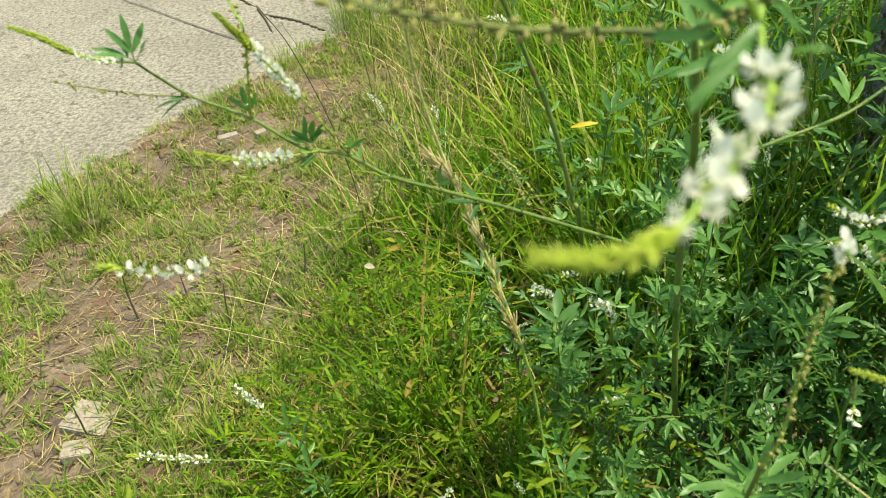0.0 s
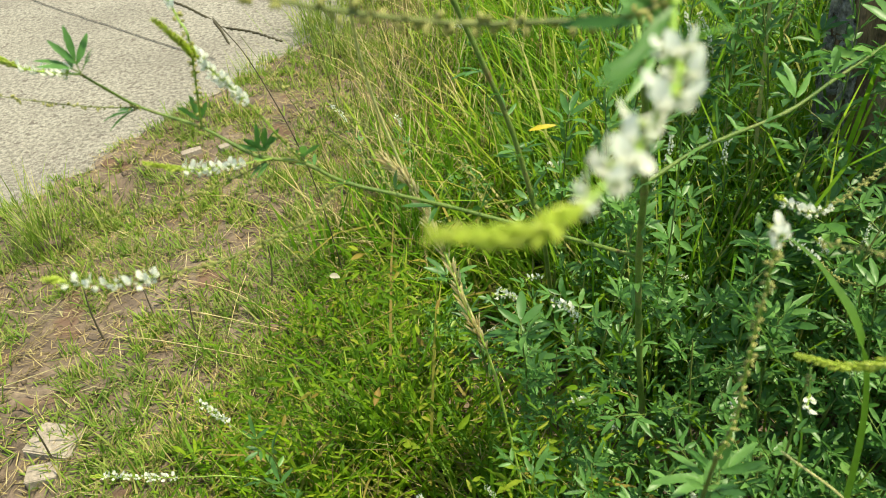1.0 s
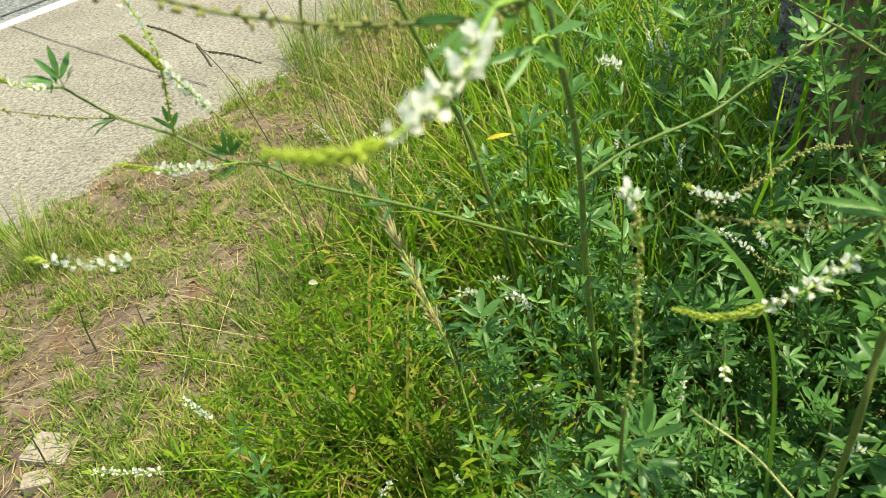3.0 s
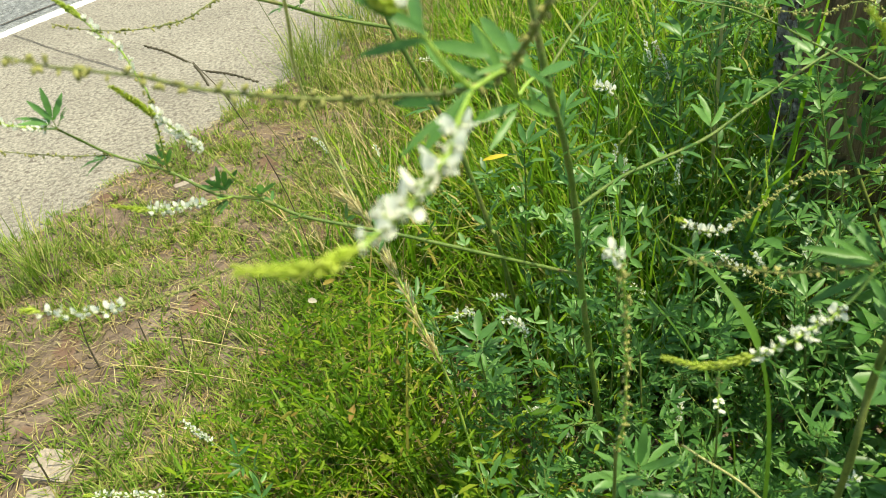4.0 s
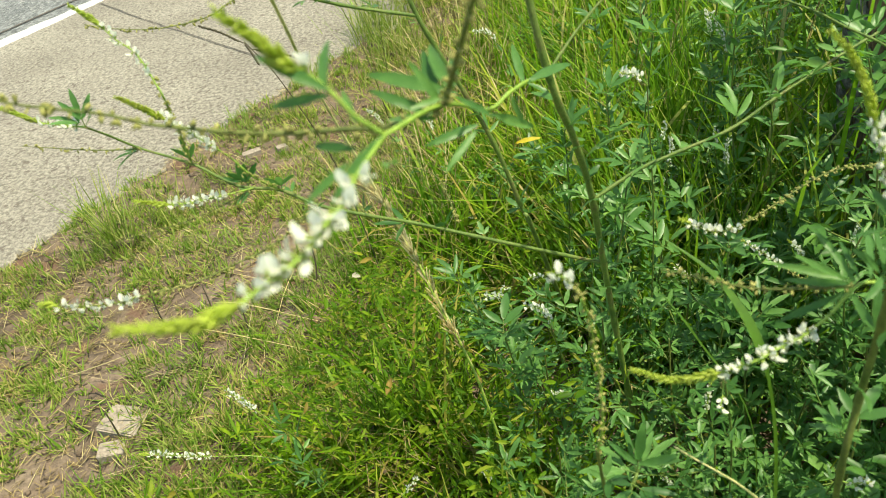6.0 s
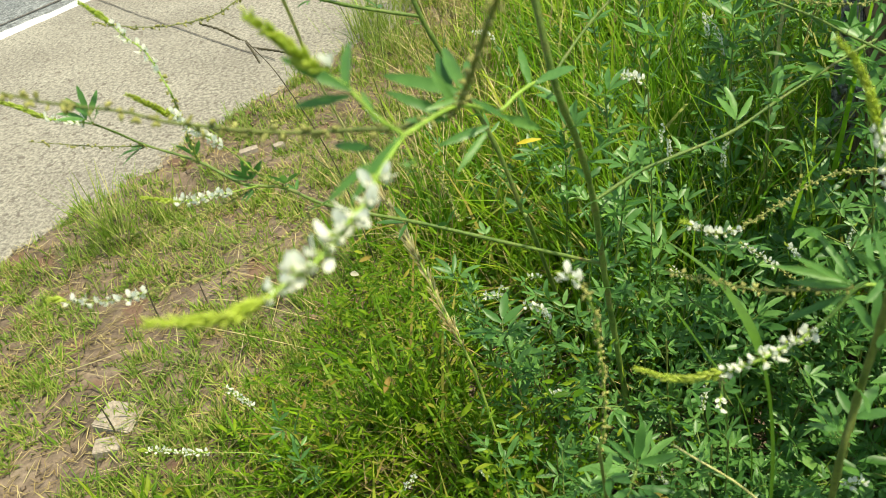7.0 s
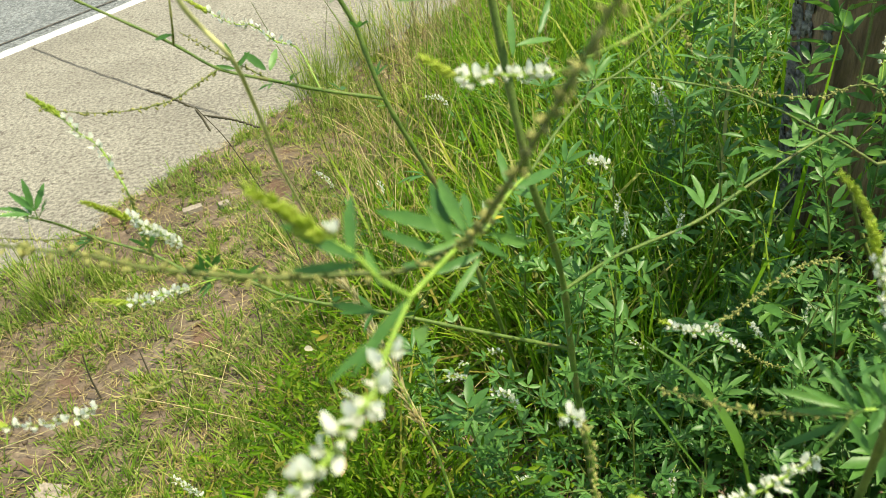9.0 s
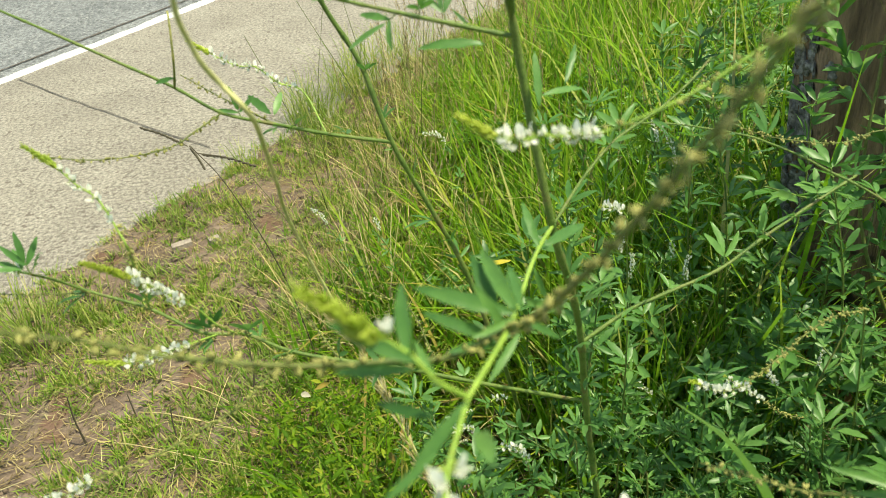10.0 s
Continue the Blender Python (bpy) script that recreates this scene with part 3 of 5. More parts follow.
def dry_blades():
    p, u, s = scatter(2300, 1.5, 3.4, 0.7, 1.6)
    p = p[(s < lush_edge(u) + 0.05) & (rng.uniform(0, 1, len(p)) < np.clip(1.2 - 1.6 * (lush_edge(u) - s), 0.1, 1))]
    n = len(p)
    return blades(settle(p), rng.uniform(0.10, 0.34, n), rng.uniform(0.0012, 0.003, n), rng.uniform(0.0, 0.8, n), rng.uniform(0.0, 1.4, n), rng.uniform(0, 6.28, n))


stuff("dry_blades", dry_blades(), M_STRAW, "bleached dry grass blades among the green verge grass", "grass")
stuff("seeding_grass", seeding_grass(), M_STRAW, "thin straw-coloured grass stalks with feathery seed heads", "grass")
FLORETS = [floret_mesh("floret", k) for k in range(5)]


def aim(place, way, roll=0.0, scale=1.0):
    """A pose whose +y points along way, with +z as far up as it can."""
    y = Vector(way).normalized()
    x = y.cross(Vector((0, 0, 1)))
    x = x.normalized() if x.length > 1e-4 else Vector((1, 0, 0))
    z = x.cross(y)
    m = Matrix((x, y, z)).transposed().to_4x4()
    return Matrix.Translation(place) @ m @ Matrix.Rotation(roll, 4, "Y") @ Matrix.Scale(scale, 4)


def spike(plant, path, bloom=(0.35, 0.75), count=34, gauge=0.0011, seeds=0.0, size=1.0, label="", seed=1, sub=True, buds=True, gap=0.0017):
    """A flower spike from its stalk to its tip. bloom: where along it flowers are open; past it come buds, before it (share seeds) pods."""
    r = np.random.default_rng(seed)
    o = np.array(plant.matrix_world.translation)
    line = smooth_line(np.asarray(path) - o, 9)
    far = np.r_[0, np.cumsum(np.linalg.norm(np.diff(line, axis=0), axis=1))]
    tt, aa, bb = frames_of(line)
    axis = tube(line, gauge, gauge * 0.45, 5)
    green, pods, flowers = [], [], []
    spots, f = [], 0.0
    while f < 1.0:
        spots.append(f)
        step = 0.0026 if f < bloom[0] else (gap if f < bloom[1] else 0.00055)
        f += step * size * r.uniform(0.6, 1.4) * (1 if sub else 1.4) / far[-1]
    for k, f in enumerate(spots):
        d = f * far[-1]
        i = min(np.searchsorted(far, d), len(line) - 1)
        ang = k * 2.4 + r.uniform(-0.4, 0.4)
        out = aa[i] * math.cos(ang) + bb[i] * math.sin(ang)
        at = np.array([np.interp(d, far, line[:, q]) for q in range(3)])
        c = at + out * gauge * 0.7
        if f > bloom[1]:
            if buds:
                sc = 1.2 - 0.65 * (f - bloom[1]) / (1.001 - bloom[1])
                green.append(blob(c, out * r.uniform(0.25, 0.55) + tt[i] * 0.9, r.uniform(0.0036, 0.0056) * sc * size, r.uniform(0.0007, 0.0010) * sc * size))
        elif f > bloom[0]:
            flowers.append((c, out * r.uniform(0.2, 0.95) + tt[i] * r.uniform(0.1, 1.1) - np.array([0, 0, r.uniform(-0.35, 0.3)]), r.uniform(-0.7, 0.7), r.uniform(0.72, 1.2) * size))
        elif r.uniform() < seeds:
            for q in range(int(r.integers(1, 4))):
                way = out + r.normal(0, 0.5, 3) - tt[i] * 0.3 - np.array([0, 0, 0.3])
                pods.append(blob(c + tt[i] * r.normal(0, 0.0006), way, r.uniform(0.0022, 0.0042) * size, r.uniform(0.0006, 0.0012) * size))
    geos, index = [axis], [0] * len(axis[1])
    first = np.searchsorted(far, bloom[1] * far[-1])
    if buds and len(line) - first > 2:
        green.append(tube(line[first:], 0.0011 * size, 0.0006 * size, 6))
    for some, m in ((green, 1), (pods, 2)):
        for g in some:
            geos.append(g)
            index += [m] * len(g[1])
    v, t = join(*geos)
    ob = new("flower_spike" if flowers or green else "seed_spike", mesh_of("flower_spike", v, t, [M_SHOOT if (flowers or green) and seeds < 0.9 else M_BROWNSTEM, M_BUD, M_SEED], index))
    ob.parent = plant
    tagged(ob, label)
    if sub:
        for k, (c, way, roll, sc) in enumerate(flowers):
            fl = new("floret", FLORETS[k % 5])
            fl.parent = ob
            fl.matrix_basis = aim(c, way, roll, sc)
    elif flowers:
        gs, ix = [], []
        for k, (c, way, roll, sc) in enumerate(flowers):
            me = FLORETS[k % 5]
            m = np.array(aim(c, way, roll, sc * 1.1))
            co = np.empty(len(me.vertices) * 3)
            me.vertices.foreach_get("co", co)
            tr = np.empty(len(me.polygons) * 3, int)
            me.polygons.foreach_get("vertices", tr)
            mi = np.empty(len(me.polygons), int)
            me.polygons.foreach_get("material_index", mi)
            gs.append((co.reshape(-1, 3) @ m[:3, :3].T + m[:3, 3], tr.reshape(-1, 3)))
            ix.append(mi)
        fl = new("bloom", mesh_of("bloom", *join(*gs), [M_CALYX, M_PETAL], np.concatenate(ix)))
        fl.parent = ob
    return ob


def leaflet_mesh(seed, slim):
    """A toothed oblong leaflet, one unit long, folded along its rib and arched."""
    r = np.random.default_rng(seed)
    ys = np.array([0.0, 0.1, 0.24, 0.38, 0.52, 0.66, 0.8, 0.92, 1.0])
    half = slim * np.array([0.03, 0.45, 0.80, 0.97, 1.0, 0.90, 0.70, 0.40, 0.05])
    arch, fold = r.uniform(0.05, 0.22), r.uniform(0.15, 0.5)
    v = []
    for k, (y, h) in enumerate(zip(ys, half)):
        z = 0.06 * y - arch * y * y
        tooth = 1.0 + (0.09 if k % 2 else -0.06)
        for x in (-1, 0, 1):
            v.append([x * h * (tooth if abs(x) == 1 else 1), y, z + abs(x) * h * fold + r.normal(0, 0.006)])
    t = []
    for a in range(len(ys) - 1):
        for b in range(2):
            q = 3 * a + b
            t += [[q, q + 1, q + 4], [q, q + 4, q + 3]]
    return np.array(v), np.array(t)


def trifoliate(seed, spread, slim, size):
    """A clover leaf: a short stalk and three leaflets. It grows along +y."""
    r = np.random.default_rng(seed)
    stalk = tube(np.array([[0, 0, 0], [0, 0.005, 0.0012], [0, 0.011, 0.0014]]), 0.0006, 0.0005, 4)
    geos = [stalk]
    for k, a in enumerate((0, spread, -spread)):
        v, t = leaflet_mesh(seed * 5 + k, slim)
        v = v * size * (1.0 if k == 0 else 0.88) * r.uniform(0.9, 1.08)
        a += r.uniform(-0.12, 0.12)
        tilt = r.uniform(-0.25, 0.35)
        ct, st = math.cos(tilt), math.sin(tilt)
        v = v @ np.array([[1, 0, 0], [0, ct, st], [0, -st, ct]])
        c, s = math.cos(a), math.sin(a)
        v = v @ np.array([[c, -s, 0], [s, c, 0], [0, 0, 1]]).T
        geos.append((v + [0, 0.011 if k == 0 else 0.008, 0.0014], t))
    v, t = join(*geos)
    return mesh_of("leaf", v, t, [M_LEAF, M_STEM], [1] * len(stalk[1]) + [0] * (len(t) - len(stalk[1])))


LEAVES = [trifoliate(k, s, w, z) for k, (s, w, z) in enumerate(((0.9, 0.14, 0.028), (0.7, 0.11, 0.033), (1.2, 0.155, 0.026), (0.6, 0.105, 0.031), (1.0, 0.10, 0.035), (0.8, 0.18, 0.021)))]


LEAFLETS = [mesh_of("leaf", *leaflet_mesh(300 + k, w), M_LEAF) for k, w in enumerate((0.088, 0.078, 0.096, 0.082))]


def leaf(plant, place, way, scale=1.0, kind=0, roll=0.0):
    ob = new("leaf", LEAVES[kind % len(LEAVES)])
    ob.parent = plant
    o = Vector(plant.matrix_world.translation)
    ob.matrix_basis = aim(Vector(place) - o, way, roll, scale)
    return ob


def branch(plant, path, r0, r1, name="branch", material=None, knots=0.25, sides=8, label=""):
    o = np.array(plant.matrix_world.translation)
    line = smooth_line(np.asarray(path) - o, 8)
    part(name, tube(line, r0, r1, sides, knots), material or M_STEM, plant, label)
    return line + o


def blade_leaf(plant, base, tip, k=0, wide=1.0):
    """One long leaflet from its base to its tip."""
    way = Vector(tip) - Vector(base)
    ob = new("leaf", LEAFLETS[k % 4])
    ob.parent = plant
    y = way.normalized()
    x = y.cross(Vector((0.25 * math.sin(2.3 * k), -0.75 + 0.35 * math.sin(3.7 * k), 0.65))).normalized()
    m = Matrix((x, y, x.cross(y))).transposed().to_4x4()
    ob.matrix_basis = Matrix.Translation(Vector(base) - Vector(plant.matrix_world.translation)) @ m @ Matrix.Scale(way.length, 4) @ Matrix.Diagonal((wide, 1, 1, 1))
    return ob


def leafy(plant, line, count, scale=1.0, seed=1, start=0.05, end=1.0, lift=0.35):
    """Leaves set alternately along a stem."""
    r = np.random.default_rng(seed)
    t, a, b = frames_of(line)
    for k in range(count):
        i = int((start + (end - start) * (k + r.uniform(0.1, 0.9)) / count) * (len(line) - 1))
        ang = k * 2.5 + r.uniform(-0.5, 0.5)
        way = a[i] * math.cos(ang) + b[i] * math.sin(ang) + t[i] * r.uniform(0.1, 0.8) + np.array([0, 0, lift])
        leaf(plant, line[i], way, scale * r.uniform(0.7, 1.15), int(r.integers(0, 6)), r.uniform(-0.5, 0.5))


# ---------------------------------------------------------------- the clover that can be told apart
CLOVER = "white sweet clover"


def plant_b():
    p = thing("sweet_clover", (0.555, 1.17, 0.0), "tall white sweet clover with long side branches over the verge", CLOVER)
    stem = branch(p, [(0.555, 1.170, 0.000), (0.530, 1.140, 0.200), (0.512, 1.125, 0.360), (0.500, 1.107, 0.481), (0.491, 1.075, 0.585), (0.478, 1.040, 0.670), (0.461, 1.009, 0.749), (0.442, 1.011, 0.883), (0.437, 0.977, 0.932)], 0.0037, 0.0024, "stem", label="thick ribbed green stem with reddish nodes")
    leafy(p, stem, 16, 0.9, 3, 0.2, 0.72)
    lb = branch(p, [(0.500, 1.107, 0.481), (0.398, 1.078, 0.544), (0.329, 1.066, 0.581), (0.285, 1.048, 0.610), (0.246, 1.044, 0.628), (0.218, 1.042, 0.649), (0.198, 1.033, 0.660), (0.183, 1.028, 0.669), (0.152, 1.032, 0.691), (0.113, 1.033, 0.710), (0.099, 1.018, 0.734), (0.097, 0.999, 0.753)], 0.0019, 0.0009)
    leafy(p, lb, 9, 0.7, 5, 0.06, 0.62)
    for w, k, sc in (((-0.2, 0.3, 0.9), 3, 0.8), ((-0.8, 0.1, 0.5), 1, 0.7), ((0.5, 0.2, 0.5), 3, 0.5)):
        leaf(p, lb[-1], w, sc, k)
    leaf(p, lb[72], (-0.9, -0.1, -0.35), 0.8, 3)
    leaf(p, lb[64], (0.05, -0.2, 0.9), 0.7, 3)
    leaf(p, lb[50], (0.05, -0.1, 0.9), 0.7, 1)
    spike(p, [(0.097, 0.999, 0.753), (0.070, 1.015, 0.749), (0.053, 1.009, 0.757), (0.036, 1.007, 0.770), (0.019, 1.003, 0.781)], (0.15, 0.55), gauge=0.0009, seed=11, gap=0.0024)
    spike(p, [(0.198, 1.033, 0.660), (0.176, 0.995, 0.678), (0.167, 0.968, 0.693), (0.156, 0.958, 0.701), (0.141, 0.950, 0.711)], (0.25, 0.78), gauge=0.0008, seeds=0.1, seed=12, gap=0.0023)
    spike(p, [(0.246, 1.044, 0.628), (0.229, 0.971, 0.644), (0.204, 0.939, 0.650), (0.182, 0.910, 0.658), (0.160, 0.884, 0.672), (0.159, 0.860, 0.687), (0.146, 0.838, 0.705), (0.130, 0.828, 0.718)], (0.72, 0.96), gauge=0.0008, seeds=0.95, seed=13, gap=0.0028, label="long spent spike, last white flowers at the tip")
    spike(p, [(0.218, 1.042, 0.649), (0.219, 0.996, 0.694), (0.211, 0.986, 0.720), (0.205, 0.972, 0.742), (0.200, 0.957, 0.763), (0.197, 0.941, 0.782), (0.195, 0.924, 0.800), (0.194, 0.906, 0.817)], (0.50, 0.76), gauge=0.0009, seeds=0.6, seed=14, gap=0.0018)
    spike(p, [(0.152, 1.032, 0.691), (0.179, 0.985, 0.772), (0.175, 0.989, 0.787), (0.166, 0.996, 0.808), (0.155, 0.997, 0.820), (0.143, 1.000, 0.835), (0.129, 1.001, 0.848)], (0.62, 0.86), gauge=0.0009, seeds=0.8, seed=15, gap=0.003)
    spike(p, [(0.113, 1.033, 0.710), (0.079, 1.023, 0.719), (0.050, 1.008, 0.734), (0.033, 1.001, 0.742)], (1.0, 1.0), gauge=0.0006, seeds=0.7, seed=16, label="bare brown seed spike")
    spike(p, [(0.198, 1.033, 0.660), (0.151, 1.029, 0.642), (0.114, 1.018, 0.637), (0.049, 1.005, 0.632)], (1.0, 1.0), gauge=0.0006, seeds=0.7, seed=17, label="bare brown seed spike")
    spike(p, [(0.285, 1.048, 0.610), (0.256, 1.085, 0.627), (0.235, 1.091, 0.647), (0.219, 1.094, 0.664), (0.200, 1.102, 0.688), (0.185, 1.108, 0.709)], (1.0, 1.0), gauge=0.0008, seeds=0.8, seed=19, label="dark brown seed spike")
    spike(p, [(0.359, 1.106, 0.550), (0.334, 1.168, 0.566), (0.301, 1.181, 0.576), (0.262, 1.194, 0.586), (0.229, 1.210, 0.602), (0.207, 1.226, 0.615)], (1.0, 1.0), gauge=0.0007, seeds=0.8, seed=20, label="dark brown seed spike")
    rb = branch(p, [(0.491, 1.075, 0.585), (0.533, 1.093, 0.601), (0.565, 1.103, 0.608), (0.619, 1.119, 0.619), (0.662, 1.138, 0.636), (0.716, 1.160, 0.657), (0.756, 1.179, 0.668)], 0.0018, 0.0013)
    leafy(p, rb, 14, 0.85, 6, 0.1, 1.0)
    ub = branch(p, [(0.461, 1.009, 0.749), (0.486, 1.038, 0.768), (0.513, 1.060, 0.785), (0.545, 1.079, 0.795), (0.573, 1.098, 0.807), (0.593, 1.115, 0.818)], 0.0011, 0.0008)
    leafy(p, ub, 6, 0.8, 7, 0.3)
    lf = branch(p, [(0.442, 1.011, 0.883), (0.412, 1.009, 0.893), (0.387, 1.002, 0.903), (0.356, 0.996, 0.915), (0.333, 0.989, 0.925)], 0.0016, 0.001)
    leafy(p, lf, 5, 0.7, 8, 0.3)
    near_shoot(p)
    return p


def near_shoot(p):
    """The side shoot of the tall clover that hangs out towards the eye."""
    branch(p, [(0.461, 1.009, 0.749), (0.448, 0.956, 0.771), (0.438, 0.911, 0.787), (0.429, 0.865, 0.802), (0.419, 0.779, 0.853), (0.404, 0.728, 0.870)], 0.0014, 0.0009, material=M_SHOOT, label="pale green side shoot reaching forward")
    spike(p, [(0.404, 0.728, 0.870), (0.398, 0.703, 0.870), (0.396, 0.689, 0.869), (0.391, 0.681, 0.867), (0.386, 0.673, 0.864), (0.381, 0.665, 0.863), (0.375, 0.658, 0.863), (0.370, 0.652, 0.862), (0.363, 0.645, 0.863), (0.359, 0.641, 0.864), (0.351, 0.638, 0.866), (0.345, 0.635, 0.869), (0.341, 0.632, 0.872)], (0.17, 0.70), gauge=0.0009, seed=42, gap=0.0020, size=1.15, label="near spike, white flowers and yellow-green tip")
    spike(p, [(0.404, 0.728, 0.870), (0.396, 0.723, 0.882), (0.390, 0.722, 0.893), (0.384, 0.720, 0.901), (0.378, 0.717, 0.909), (0.373, 0.715, 0.917), (0.370, 0.711, 0.923), (0.368, 0.707, 0.929)], (0.47, 0.53), gauge=0.0010, seed=43, size=1.35, label="young spike of closed green buds")
    spike(p, [(0.419, 0.779, 0.853), (0.397, 0.767, 0.852), (0.376, 0.765, 0.854), (0.353, 0.763, 0.856), (0.330, 0.762, 0.860), (0.312, 0.762, 0.864), (0.296, 0.762, 0.868), (0.279, 0.763, 0.874), (0.263, 0.763, 0.878), (0.241, 0.764, 0.883), (0.227, 0.765, 0.888)], (1.0, 1.0), gauge=0.0012, seeds=0.9, seed=44, size=1.3, label="long brown-green seed spike")
    spike(p, [(0.419, 0.779, 0.853), (0.426, 0.759, 0.872), (0.436, 0.740, 0.898), (0.447, 0.723, 0.926), (0.459, 0.709, 0.955), (0.472, 0.696, 0.986), (0.480, 0.690, 1.004)], (1.0, 1.0), gauge=0.0015, seeds=0.85, seed=46, size=0.95, label="spent brown seed spike")
    for k, (a, b) in enumerate((
        ((0.392, 0.717, 0.895), (0.370, 0.718, 0.910)),
        ((0.392, 0.716, 0.894), (0.367, 0.722, 0.889)),
        ((0.390, 0.719, 0.894), (0.386, 0.746, 0.903)),
        ((0.416, 0.779, 0.848), (0.388, 0.780, 0.863)),
        ((0.415, 0.778, 0.847), (0.398, 0.765, 0.857)),
        ((0.396, 0.705, 0.874), (0.379, 0.695, 0.865)),
        ((0.394, 0.723, 0.868), (0.374, 0.732, 0.867)),
        ((0.417, 0.781, 0.850), (0.407, 0.818, 0.862)),
        ((0.427, 0.825, 0.816), (0.402, 0.810, 0.816)),
        ((0.426, 0.824, 0.814), (0.410, 0.803, 0.804)),
        ((0.430, 0.864, 0.800), (0.454, 0.877, 0.780)),
        ((0.396, 0.724, 0.878), (0.389, 0.740, 0.884)),
        ((0.418, 0.781, 0.850), (0.409, 0.778, 0.874)),
        ((0.439, 0.906, 0.789), (0.446, 0.903, 0.766)),
        ((0.448, 0.946, 0.775), (0.479, 0.974, 0.774)),
        ((0.446, 0.945, 0.774), (0.439, 0.979, 0.789)),
        ((0.422, 0.782, 0.857), (0.385, 0.792, 0.866)),
        ((0.422, 0.781, 0.856), (0.406, 0.769, 0.858)),
        ((0.423, 0.782, 0.857), (0.410, 0.813, 0.868)),
        ((0.424, 0.781, 0.855), (0.439, 0.785, 0.841)),
        ((0.424, 0.783, 0.858), (0.422, 0.809, 0.862)),
        ((0.404, 0.725, 0.872), (0.383, 0.707, 0.856)),
        ((0.410, 0.697, 0.875), (0.406, 0.725, 0.863)),
        ((0.454, 1.001, 0.841), (0.454, 1.021, 0.870)),
        ((0.456, 1.005, 0.847), (0.484, 1.018, 0.846)),
        ((0.472, 1.019, 0.847), (0.483, 1.043, 0.865)),
        ((0.424, 0.994, 0.886), (0.385, 0.994, 0.890)),
        ((0.415, 1.009, 0.893), (0.406, 1.015, 0.902)),
    )):
        blade_leaf(p, a, b, k, 0.88)


def plant_a():
    p = thing("sweet_clover", (0.47, 1.46, 0.0), "slender sweet clover stem with a long bare side branch", CLOVER)
    stem = branch(p, [(0.470, 1.460, 0.000), (0.425, 1.269, 0.399), (0.413, 1.258, 0.453), (0.391, 1.252, 0.549), (0.365, 1.244, 0.628), (0.334, 1.233, 0.718), (0.316, 1.237, 0.795), (0.295, 1.234, 0.846), (0.287, 1.227, 0.874)], 0.0031, 0.0021, "stem")
    leafy(p, stem, 12, 0.8, 21, 0.1, 0.75)
    bl = branch(p, [(0.334, 1.233, 0.718), (0.279, 1.206, 0.745), (0.242, 1.178, 0.771), (0.202, 1.168, 0.790), (0.170, 1.165, 0.817), (0.130, 1.162, 0.845), (0.092, 1.158, 0.872), (0.057, 1.153, 0.897), (0.040, 1.144, 0.912)], 0.0018, 0.0010)
    leafy(p, bl, 4, 0.7, 22, 0.05, 0.4)
    for k, (a, b) in enumerate((
        ((0.239, 1.182, 0.779), (0.220, 1.191, 0.795)),
        ((0.242, 1.182, 0.778), (0.247, 1.204, 0.791)),
        ((0.178, 1.150, 0.830), (0.162, 1.148, 0.829)),
    )):
        blade_leaf(p, a, b, k, 1.6)
    spike(p, [(0.279, 1.206, 0.745), (0.260, 1.232, 0.777), (0.240, 1.231, 0.788), (0.221, 1.234, 0.804), (0.202, 1.230, 0.810), (0.166, 1.236, 0.833)], (0.3, 0.85), gauge=0.0009, seeds=0.5, seed=23, gap=0.0028)
    spike(p, [(0.202, 1.168, 0.790), (0.185, 1.135, 0.788), (0.174, 1.122, 0.785), (0.153, 1.110, 0.785), (0.124, 1.100, 0.788), (0.096, 1.092, 0.796), (0.078, 1.087, 0.804)], (1.0, 1.0), gauge=0.0008, seeds=0.85, seed=24, label="curved brown seed spike")
    spike(p, [(0.242, 1.178, 0.771), (0.221, 1.175, 0.788), (0.200, 1.172, 0.805), (0.176, 1.171, 0.825)], (1.0, 1.0), gauge=0.0008, seeds=0.8, seed=25, label="bare brown seed spike")
    branch(p, [(0.170, 1.165, 0.817), (0.182, 1.147, 0.842), (0.185, 1.153, 0.868), (0.184, 1.161, 0.880)], 0.0011, 0.0008, "shoot", M_SEED)
    o = Vector((0.47, 1.46, 0.0))
    y = new("yellow_leaf", mesh_of("yellow_leaf", leaflet_mesh(77, 0.10)[0] * 0.032, leaflet_mesh(77, 0.10)[1], M_YELLOW))
    y.parent = p
    y.matrix_basis = aim(Vector((0.412, 1.294, 0.522)) - o, (0.9, -0.05, 0.22), 0.5)
    tagged(y, "single bright yellow faded leaf")
    return p


